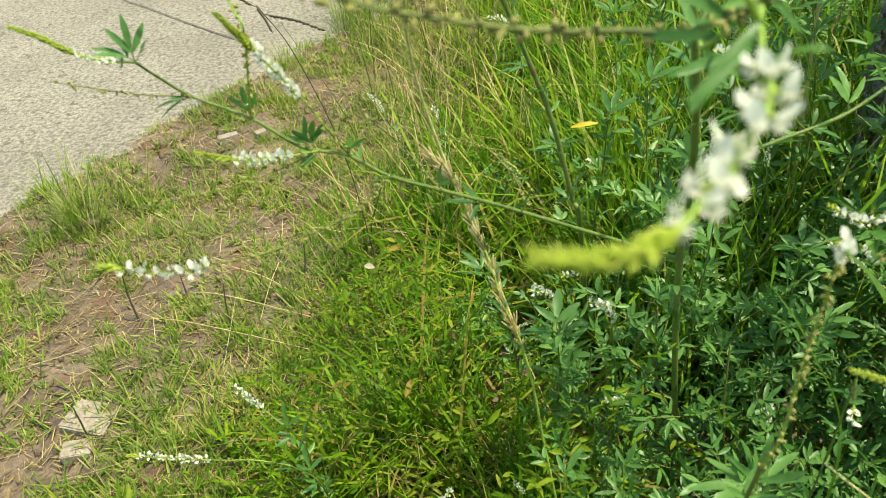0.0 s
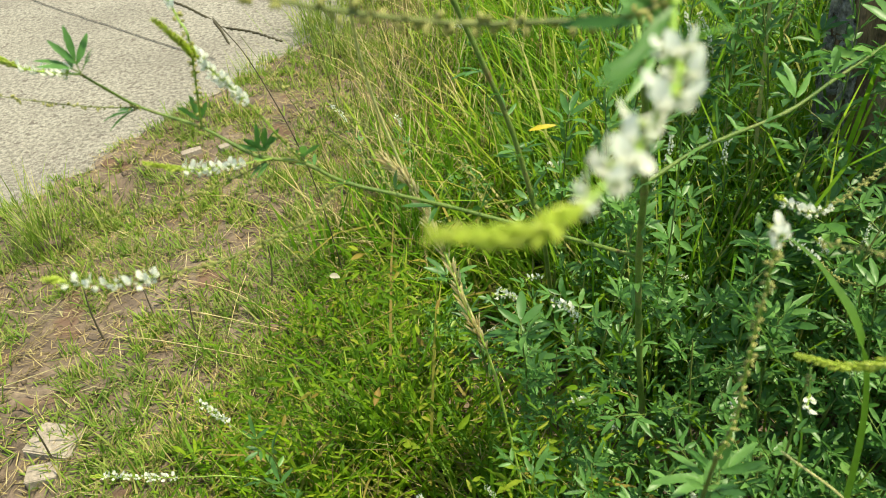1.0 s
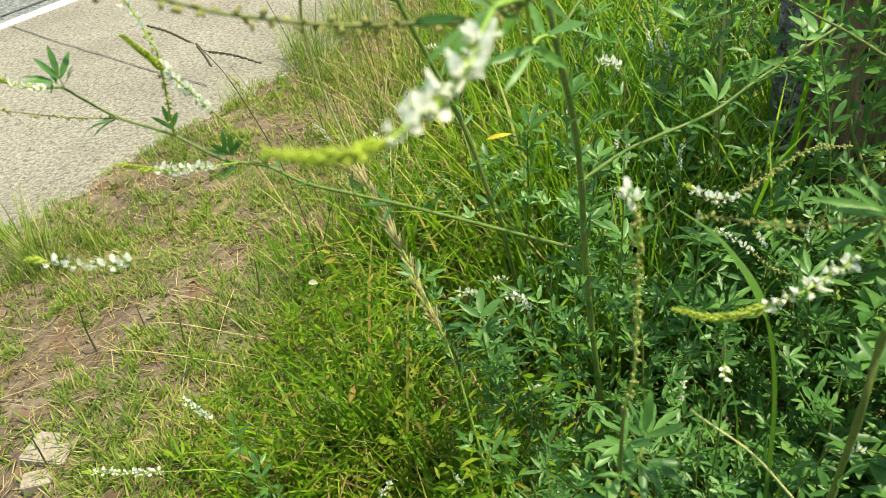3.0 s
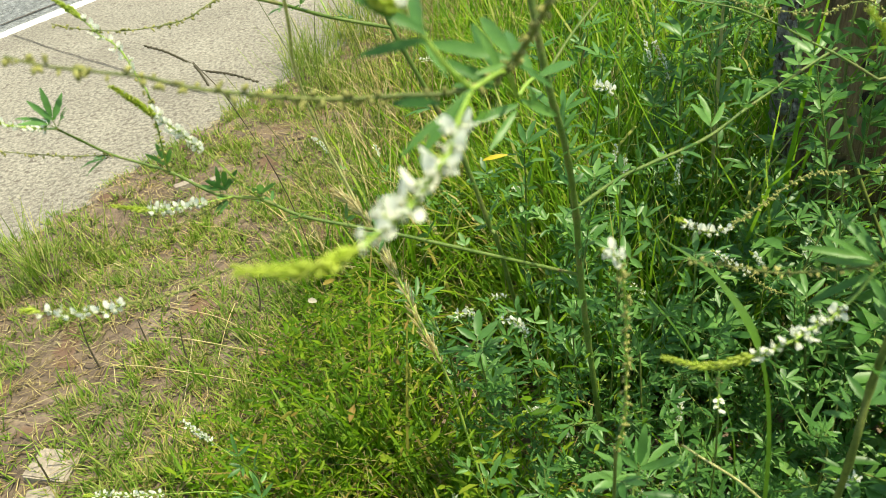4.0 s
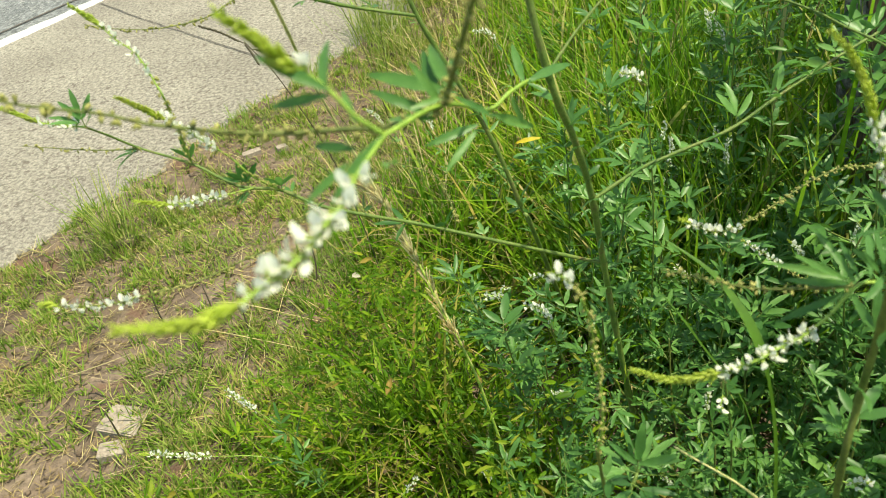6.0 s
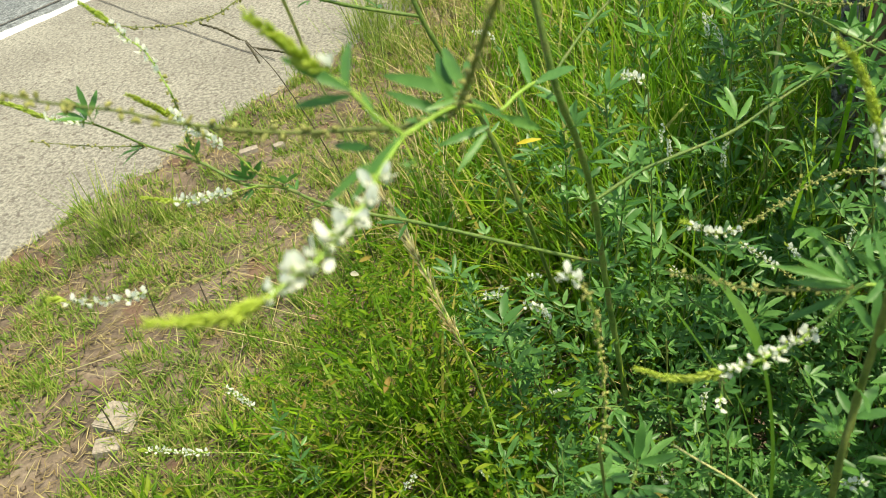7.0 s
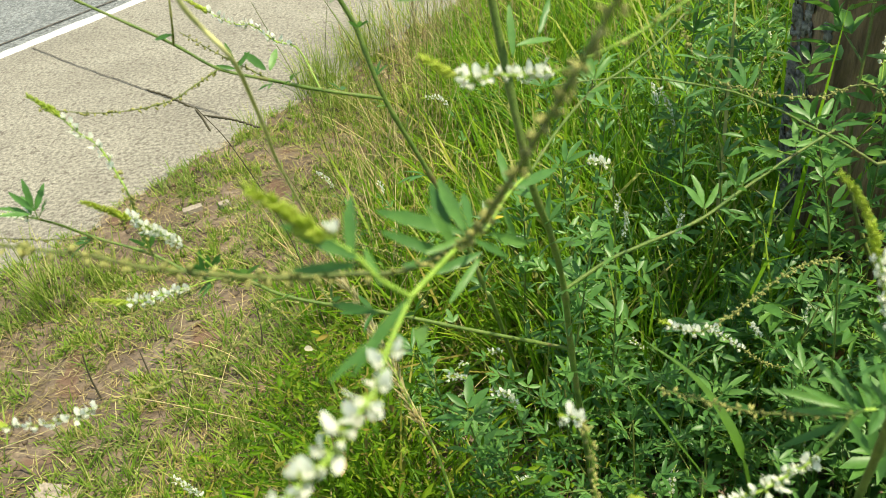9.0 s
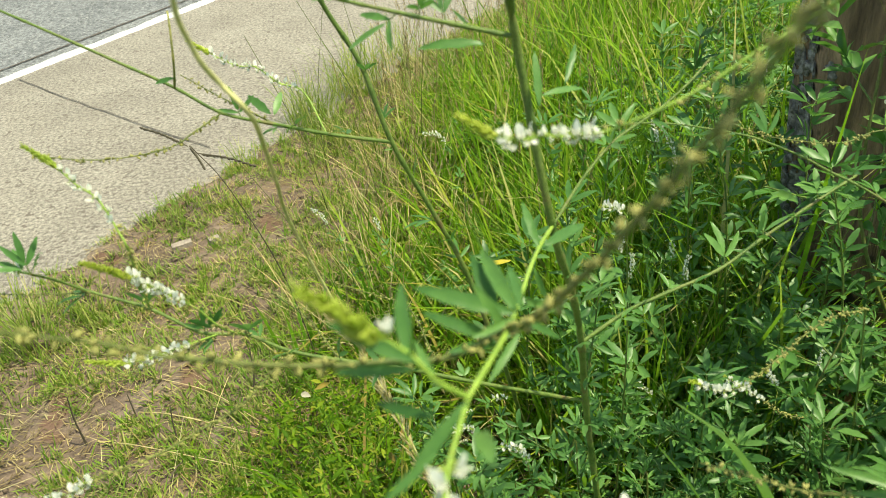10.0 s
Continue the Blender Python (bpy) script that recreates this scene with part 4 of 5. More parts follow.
def plant_c():
    p = thing("sweet_clover", (0.70, 0.93, 0.0), "white sweet clover with drooping flower spikes in bloom", CLOVER)
    stem = branch(p, [(0.700, 0.930, 0.000), (0.690, 0.905, 0.200), (0.630, 0.807, 0.526), (0.630, 0.808, 0.611), (0.626, 0.797, 0.697), (0.622, 0.795, 0.752), (0.615, 0.789, 0.805), (0.611, 0.785, 0.842), (0.606, 0.783, 0.873), (0.602, 0.779, 0.894)], 0.0025, 0.0018, "stem", M_BROWNSTEM)
    leafy(p, stem, 10, 0.85, 31, 0.15, 0.6)
    for k, (a, b) in enumerate((
        ((0.611, 0.802, 0.713), (0.594, 0.826, 0.734)),
        ((0.607, 0.802, 0.715), (0.578, 0.801, 0.736)),
        ((0.610, 0.802, 0.714), (0.572, 0.814, 0.721)),
        ((0.608, 0.802, 0.713), (0.572, 0.794, 0.726)),
        ((0.606, 0.799, 0.710), (0.572, 0.796, 0.694)),
        ((0.613, 0.803, 0.714), (0.610, 0.831, 0.720)),
        ((0.604, 0.799, 0.710), (0.591, 0.786, 0.711)),
        ((0.618, 0.803, 0.714), (0.629, 0.842, 0.716)),
    )):
        blade_leaf(p, a, b, k, 0.62)
    spike(p, [(0.622, 0.804, 0.711), (0.611, 0.801, 0.712), (0.597, 0.792, 0.702), (0.582, 0.784, 0.695), (0.570, 0.780, 0.691), (0.556, 0.775, 0.687), (0.542, 0.776, 0.680), (0.527, 0.777, 0.674), (0.513, 0.780, 0.671), (0.495, 0.787, 0.673)], (0.28, 0.66), gauge=0.0010, seed=32, gap=0.0018, size=1.05, label="drooping spike, white flowers behind green buds")
    spike(p, [(0.611, 0.801, 0.712), (0.587, 0.807, 0.707), (0.565, 0.816, 0.701), (0.543, 0.828, 0.699), (0.519, 0.841, 0.698)], (1.0, 1.0), gauge=0.0009, seeds=0.95, seed=33, label="brown spent spike with seed pods")
    spike(p, [(0.632, 0.813, 0.734), (0.626, 0.814, 0.755), (0.621, 0.816, 0.771), (0.616, 0.818, 0.787), (0.610, 0.820, 0.803), (0.604, 0.821, 0.819), (0.596, 0.822, 0.834), (0.586, 0.821, 0.846)], (0.08, 0.55), gauge=0.0010, seed=34, gap=0.002, size=0.95)
    return p


def plant_n():
    p = thing("sweet_clover", (1.0, 0.72, 0.0), "arching sweet clover shoot hanging close over the verge", CLOVER)
    branch(p, [(1.0, 0.72, 0.0), (0.98, 0.72, 0.45), (0.88, 0.76, 0.88), (0.73, 0.82, 1.02), (0.62, 0.85, 0.985), (0.559, 0.861, 0.936)], 0.0016, 0.0010, "stem", M_BROWNSTEM, label="brownish arching stem")
    spike(p, [(0.559, 0.861, 0.936), (0.552, 0.867, 0.928), (0.540, 0.865, 0.922), (0.526, 0.863, 0.915), (0.511, 0.860, 0.907), (0.496, 0.857, 0.901), (0.480, 0.856, 0.895), (0.470, 0.859, 0.890), (0.455, 0.856, 0.890), (0.442, 0.855, 0.892), (0.429, 0.854, 0.892), (0.417, 0.855, 0.897), (0.406, 0.858, 0.904)], (0.62, 0.88), gauge=0.0009, seeds=0.6, seed=45, gap=0.002, size=0.95, label="arching spike, white flowers behind green buds")
    return p


def plant_r():
    p = thing("sweet_clover", (1.05, 1.20, 0.0), "sweet clover with thin arching twigs before the trunk", CLOVER)
    stem = branch(p, [(1.05, 1.20, 0.0), (1.02, 1.19, 0.35), (0.93, 1.17, 0.58), (0.86, 1.165, 0.64), (0.783, 1.144, 0.648)], 0.0022, 0.0015, "stem", M_BROWNSTEM)
    leafy(p, stem, 14, 0.9, 141, 0.3, 0.95)
    arc = branch(p, [(0.783, 1.144, 0.648), (0.748, 1.153, 0.671), (0.718, 1.158, 0.688), (0.697, 1.162, 0.701), (0.667, 1.165, 0.716), (0.646, 1.166, 0.725), (0.596, 1.167, 0.739), (0.560, 1.165, 0.746), (0.525, 1.160, 0.749), (0.495, 1.154, 0.750)], 0.0013, 0.0006)
    leafy(p, arc, 5, 0.8, 142, 0.05, 0.7)
    spike(p, [(0.86, 1.165, 0.64), (0.786, 1.183, 0.705), (0.733, 1.169, 0.708), (0.694, 1.161, 0.717), (0.652, 1.156, 0.731), (0.621, 1.156, 0.751), (0.604, 1.166, 0.784)], (1.0, 1.0), gauge=0.0008, seeds=0.7, seed=143, label="thin pale seed spike")
    return p


def plant_t():
    p = thing("sweet_clover", (0.50, 0.93, 0.0), "thin sweet clover with a nearly spent upright spike", CLOVER)
    stem = branch(p, [(0.50, 0.93, 0.0), (0.492, 0.89, 0.25), (0.480, 0.83, 0.47), (0.474, 0.802, 0.578)], 0.0017, 0.0012, "stem", M_BROWNSTEM)
    leafy(p, stem, 12, 0.8, 51, 0.2, 0.9)
    spike(p, [(0.474, 0.802, 0.578), (0.478, 0.798, 0.611), (0.478, 0.798, 0.648), (0.476, 0.794, 0.682), (0.474, 0.788, 0.714), (0.469, 0.778, 0.740), (0.463, 0.765, 0.763), (0.455, 0.758, 0.773)], (0.86, 0.985), gauge=0.0010, seeds=0.8, seed=52, gap=0.0045, size=1.0, label="spent spike, last white flowers at the tip")
    return p


def wisp(base, path, bloom, count, leaves, seed, label, seeds=0.4):
    """A thin clover: a leafy stem that ends in one spike."""
    p = thing("sweet_clover", base, label, CLOVER, "small flowering clovers")
    mid = (np.array(base) * 0.4 + np.array(path[0]) * 0.6) + [0.01, 0.01, 0.02]
    stem = branch(p, [base, mid, path[0]], 0.0011, 0.0008, "stem", sides=6)
    leafy(p, stem, leaves, 0.75, seed, 0.15, 1.0)
    spike(p, path, bloom, count, 0.0009, seeds, seed=seed + 1, gap=0.0023)
    return p


def plant_y():
    p = thing("sweet_clover", (0.43, 0.78, 0.0), "young sweet clover shoot with large fresh leaves", CLOVER)
    stem = branch(p, [(0.43, 0.78, 0.0), (0.44, 0.79, 0.20), (0.465, 0.81, 0.36), (0.490, 0.84, 0.44), (0.505, 0.86, 0.47)], 0.0022, 0.0014, "stem", label="pale green young stem")
    for at, w, k, sc, roll in (
        ((0.505, 0.86, 0.47), (-0.95, 0.15, 0.15), 1, 1.35, 0.1), ((0.505, 0.86, 0.47), (0.15, 0.5, 0.85), 4, 1.3, 0.2), ((0.505, 0.86, 0.47), (0.75, 0.5, 0.4), 1, 1.3, -0.2),
        ((0.500, 0.855, 0.465), (0.6, -0.5, -0.1), 3, 1.3, 0.3), ((0.500, 0.855, 0.465), (-0.1, -0.8, 0.0), 1, 1.2, -0.3), ((0.505, 0.86, 0.47), (-0.3, 0.6, 0.6), 3, 1.2, 0.4),
        ((0.485, 0.83, 0.43), (-0.7, 0.4, 0.2), 0, 1.1, 0.0), ((0.470, 0.815, 0.38), (0.8, 0.1, 0.2), 4, 1.1, 0.2), ((0.455, 0.80, 0.30), (-0.6, 0.5, 0.3), 1, 1.0, 0.1)):
        leaf(p, at, w, sc * 0.8, k, roll)
    return p


def sprig(x, y, h, seed):
    """A slender young clover, one stem with large leaves up to its tip."""
    r = np.random.default_rng(seed)
    p = thing("sweet_clover", (x, y, 0.0), "slender leafy sweet clover standing among the grass", CLOVER, "young clovers in the grass")
    dx, dy = r.normal(0, 0.05, 2)
    stem = branch(p, [(x, y, 0.0), (x + dx * 0.3, y + dy * 0.2, h * 0.4), (x + dx * 0.6 + r.normal(0, 0.008), y + dy * 0.6, h * 0.75), (x + dx, y + dy, h)], 0.0019, 0.0009, "stem", sides=6)
    leafy(p, stem, int(r.integers(10, 16) * max(1.0, h / 0.4)), 1.1, seed, 0.35, 1.0, 0.5)
    for k in range(3):
        leaf(p, stem[-1], (math.cos(k * 2.1 + seed), math.sin(k * 2.1 + seed), 0.7), r.uniform(1.0, 1.4), k)


plant_b(), plant_a(), plant_c(), plant_n(), plant_t(), plant_y(), plant_r()
for k in range(20):
    x, y = 0.36 + 0.115 * (k % 5) + rng.uniform(-0.05, 0.05), 1.16 + 0.15 * (k // 5) + rng.uniform(-0.06, 0.06)
    sprig(x + 0.2 * (y - 1.15), y, rng.uniform(0.28, 0.48), 900 + k)
for k in range(16):
    x, y = 0.62 + 0.13 * (k % 4) + rng.uniform(-0.05, 0.05), 1.52 + 0.15 * (k // 4) + rng.uniform(-0.06, 0.06)
    if math.hypot(x - 1.095, y - 1.68) > 0.2 and not (0.86 < x < 1.08 and 1.42 < y < 1.68):
        sprig(x, y, rng.uniform(0.38, 0.58), 960 + k)
for k, (x, y, h) in enumerate(((1.02, 1.40, 0.90), (1.12, 1.47, 0.86), (0.90, 1.31, 0.60), (0.86, 1.37, 0.52), (1.00, 1.45, 0.80), (0.97, 1.43, 0.88), (0.93, 1.39, 0.80), (1.06, 1.49, 0.92), (1.09, 1.42, 0.96), (1.03, 1.30, 0.72), (1.00, 1.22, 0.78), (1.10, 1.36, 0.66), (0.80, 1.50, 0.58))):
    sprig(x, y, h, 940 + k)
WISP = "thin sweet clover with a small white flower spike"
for base, path, bloom, count, leaves, seed in (
    ((0.818, 1.146, 0), [(0.738, 1.086, 0.588), (0.679, 1.044, 0.613), (0.590, 0.973, 0.619), (0.548, 0.956, 0.646)], (0.74, 0.95), 64, 16, 61),
    ((0.787, 1.176, 0), [(0.747, 1.146, 0.390), (0.711, 1.135, 0.413), (0.674, 1.123, 0.454), (0.643, 1.131, 0.477)], (0.62, 0.97), 40, 14, 63),
    ((0.113, 1.087, 0), [(0.073, 1.082, 0.205), (0.033, 1.079, 0.220), (-0.017, 1.078, 0.223), (-0.117, 1.077, 0.235)], (0.47, 0.93), 36, 8, 65),
    ((0.070, 1.136, 0), [(0.060, 1.121, 0.232), (0.040, 1.118, 0.272), (0.018, 1.116, 0.312)], (0.35, 0.95), 26, 6, 67),
    ((0.557, 1.241, 0), [(0.557, 1.211, 0.624), (0.547, 1.201, 0.641), (0.529, 1.191, 0.651)], (0.3, 0.95), 26, 16, 69),
    ((0.74, 1.72, 0), [(0.745, 1.705, 0.38), (0.741, 1.711, 0.431), (0.720, 1.738, 0.475)], (0.2, 0.9), 34, 10, 71),
    ((0.62, 1.53, 0), [(0.616, 1.465, 0.345), (0.622, 1.458, 0.385), (0.618, 1.45, 0.42)], (0.2, 0.9), 28, 10, 73),
    ((0.73, 1.53, 0), [(0.704, 1.46, 0.335), (0.698, 1.458, 0.375), (0.70, 1.45, 0.41)], (0.2, 0.9), 24, 10, 75),
    ((0.13, 1.90, 0), [(0.11, 1.88, 0.23), (0.098, 1.876, 0.27), (0.075, 1.87, 0.295)], (0.2, 0.9), 26, 8, 77),
    ((0.38, 1.90, 0), [(0.37, 1.895, 0.38), (0.344, 1.893, 0.415), (0.31, 1.89, 0.42)], (0.2, 0.9), 28, 8, 79),
    ((0.45, 1.14, 0), [(0.44, 1.10, 0.40), (0.435, 1.095, 0.43), (0.415, 1.085, 0.45)], (0.2, 0.95), 22, 10, 81),
    ((0.40, 1.20, 0), [(0.39, 1.18, 0.36), (0.382, 1.172, 0.385), (0.36, 1.165, 0.395)], (0.2, 0.95), 20, 8, 83),
    ((0.62, 1.0, 0), [(0.578, 0.912, 0.527), (0.576, 0.902, 0.515), (0.573, 0.893, 0.505)], (0.55, 0.97), 40, 10, 85),
    ((0.66, 0.99, 0), [(0.668, 0.884, 0.419), (0.677, 0.879, 0.420), (0.690, 0.878, 0.423)], (0.1, 0.9), 30, 8, 87),
    ((0.28, 1.0, 0), [(0.250, 1.002, 0.236), (0.259, 1.008, 0.242), (0.269, 1.017, 0.249)], (0.15, 0.95), 26, 2, 89),
    ((0.765, 1.869, 0), [(0.745, 1.829, 0.38), (0.745, 1.843, 0.4), (0.739, 1.859, 0.422)], (0.1, 0.9), 18, 8, 91),
    ((0.636, 1.563, 0), [(0.616, 1.523, 0.36), (0.622, 1.534, 0.373), (0.627, 1.543, 0.384)], (0.1, 0.9), 18, 8, 93),
    ((0.716, 1.563, 0), [(0.696, 1.523, 0.344), (0.7, 1.533, 0.357), (0.697, 1.54, 0.367)], (0.1, 0.9), 18, 8, 95),
    ((0.473, 1.534, 0), [(0.453, 1.494, 0.35), (0.466, 1.496, 0.351), (0.481, 1.499, 0.352)], (0.1, 0.9), 18, 8, 97),
    ((0.426, 1.341, 0), [(0.406, 1.301, 0.298), (0.416, 1.304, 0.3), (0.429, 1.304, 0.299)], (0.1, 0.9), 18, 8, 99),
    ((0.381, 1.326, 0), [(0.361, 1.286, 0.286), (0.37, 1.291, 0.292), (0.382, 1.293, 0.292)], (0.1, 0.9), 18, 8, 101),
    ((0.232, 1.863, 0), [(0.212, 1.823, 0.249), (0.216, 1.833, 0.262), (0.204, 1.841, 0.275)], (0.1, 0.9), 18, 8, 103),
    ((0.624, 1.107, 0), [(0.604, 1.067, 0.281), (0.607, 1.077, 0.295), (0.611, 1.088, 0.309)], (0.1, 0.9), 18, 8, 105),
):
    wisp(base, path, bloom, count, leaves, seed, WISP, 0.95 if bloom[0] > 0.6 else 0.4)

# ---------------------------------------------------------------- clover thicket


def bush(seed, height, apart=False):
    """A leafy clover: stem, side branches with their foliage, and flower spikes."""
    r = np.random.default_rng(seed)
    p = thing("sweet_clover", (0, 0, 0), "leafy blue-green sweet clover in a dense thicket", CLOVER, "clover thicket")
    top = np.array([r.normal(0, 0.05), r.normal(0, 0.05), height])
    line = smooth_line([(0, 0, 0), top * 0.35 + r.normal(0, 0.012, 3), top * 0.7 + r.normal(0, 0.015, 3), top], 6)
    part("stem", tube(line, 0.0032, 0.0012, 5, 0.2), M_BROWNSTEM, p)
    ends = []
    for k in range(9):
        f = 0.22 + 0.76 * (k + r.uniform(0, 0.8)) / 9
        i = min(int(f * (len(line) - 1)), len(line) - 1)
        ang, ln = k * 2.4 + r.uniform(-0.5, 0.5), (0.21 - 0.10 * f) * r.uniform(0.8, 1.25)
        d = np.array([math.cos(ang), math.sin(ang), r.uniform(0.35, 0.9)])
        tip = line[i] + unit(d) * ln
        bl = smooth_line([line[i], (line[i] + tip) / 2 + [0, 0, -0.008], tip], 6)
        b = part("branch", tube(bl, 0.0013, 0.0007, 4), M_STEM, p)
        n = 11 if apart else 13
        at = bl[np.clip((np.arange(n) + 1) * len(bl) // (n + 1), 0, len(bl) - 1)]
        t = unit(tip - line[i])
        base, way = [], []
        for m in range(n):
            w = unit(r.normal(0, 1, 3) * [1, 1, 0.5] + t * 0.6 + [0, 0, 0.25])
            side = unit(np.cross(w, [0, 0, 1.0]))
            c = at[m] + w * r.uniform(0.008, 0.026)
            for sgn in (-1, 0, 1):
                base.append(c)
                way.append(w + side * sgn * r.uniform(0.7, 1.3) + r.normal(0, 0.12, 3))
        base, way = np.array(base), np.array(way)
        ln = r.uniform(0.018, 0.040, len(base))
        up = np.column_stack([r.normal(0, 0.4, (len(base), 2)), np.ones(len(base))])
        if apart:
            for m in range(n):
                lf = new("leaf", LEAVES[int(r.integers(0, 6))])
                lf.parent = b
                lf.matrix_basis = aim(at[m], way[3 * m + 1] + np.array([0, 0, 0.15]), r.uniform(-0.7, 0.7), r.uniform(0.7, 1.15))
        else:
            part("foliage", leaflets(base, way, up, ln, ln * r.uniform(0.22, 0.36, len(base))), M_CLOVER, b)
        ends.append((tip, t))
    for tip, t in [ends[q] for q in r.choice(9, seed % 3, replace=False)]:
        spike(p, [tip, tip + t * 0.02 + [0, 0, 0.01], tip + t * 0.045 + [r.normal(0, 0.01), r.normal(0, 0.01), 0.018]], (0.2, 0.8), 20, 0.0008, seed=int(r.integers(1, 999)), sub=False)
    return p


def thicket():
    protos = [bush(100 + k, h) for k, h in enumerate((0.36, 0.42, 0.48, 0.52, 0.56, 0.30))]
    near = [bush(200 + k, h, True) for k, h in enumerate((0.40, 0.48, 0.54))]
    used = set()
    spots = []
    for row in range(6):
        for col in range(6):
            q = np.array([0.50 + 0.095 * col + 0.03 * row + rng.uniform(-0.03, 0.03), 0.90 + 0.085 * row + rng.uniform(-0.03, 0.03)])
            if math.hypot(q[0] - 0.45, q[1] - 0.5) > 0.33 and math.hypot(q[0] - 0.82, q[1] - 1.22) > 0.085:
                spots.append(q)
    tries = 0
    while len(spots) < 128 and tries < 20000:
        tries += 1
        x, y = rng.uniform(0.26, 1.9), rng.uniform(0.72, 2.7)
        q = np.array([x, y])
        u, s = us(q)
        stray = 0.3 if y > 1.35 and rng.uniform() < 0.22 else 0.0
        if x < 0.42 - stray + 0.2 * (y - 0.95) + 0.05 * math.sin(9 * y) or math.hypot(x - 0.45, y - 0.5) < 0.30 or math.hypot(x - 1.095, y - 1.68) < 0.17:
            continue
        if y < 1.0 and rng.uniform() < 0.3:
            continue
        if 0.84 < x < 1.10 and 1.40 < y < 1.70 or math.hypot(x - 0.82, y - 1.22) < 0.085 or x > 1.38 and y < 2.0:
            continue
        if any(np.hypot(*(q - w)) < 0.068 for w in spots):
            continue
        spots.append(q)
    # Unseen bushes added at the near right to shade the clover beside them.
    for k in range(14):
        spots.append(np.array([0.90 + 0.095 * (k % 4) + rng.uniform(-0.03, 0.03), 0.66 + 0.10 * (k // 4) + rng.uniform(-0.03, 0.03)]))
    spots.sort(key=lambda q: math.hypot(q[0] - 0.62, q[1] - 1.05))
    tall = {min(range(20, len(spots)), key=lambda k: math.hypot(spots[k][0] - x, spots[k][1] - y)) for x, y in ((1.0, 1.26),)}
    for at, (x, y) in enumerate(spots):
        u, s = us(np.array([x, y]))
        room = max(0.9 * (x - 0.42 - 0.2 * (y - 0.95)) + 0.1, 0.0)
        k = int(rng.integers(0, 6))
        sc = rng.uniform(0.8, 1.1) * (0.55 + min(room, 0.5))
        if y < 1.12:
            sc = min(sc, 0.72)
        if x > 0.80 and 1.15 < y < 1.75:
            sc = min(sc, rng.uniform(0.5, 0.85))
        if y > 1.4:
            sc *= 0.82
        # Bushes in the added near-right group grow taller, for longer shadows.
        if x > 0.86 and y < 1.0:
            sc = rng.uniform(1.0, 1.3)
        if at in tall:
            sc = rng.uniform(1.15, 1.35)
        m = Matrix.Translation((x, y, -0.004)) @ Euler((rng.normal(0, 0.1), rng.normal(0, 0.1), rng.uniform(0, 6.28))).to_matrix().to_4x4() @ Matrix.Scale(sc, 4)
        kind = near[at % 3] if at < 20 else protos[k]
        if kind not in used:
            used.add(kind)
            kind.matrix_world = m
        else:
            copy_thing(kind, m).matrix_world = m


thicket()

# ---------------------------------------------------------------- tree trunk, dry grass, litter


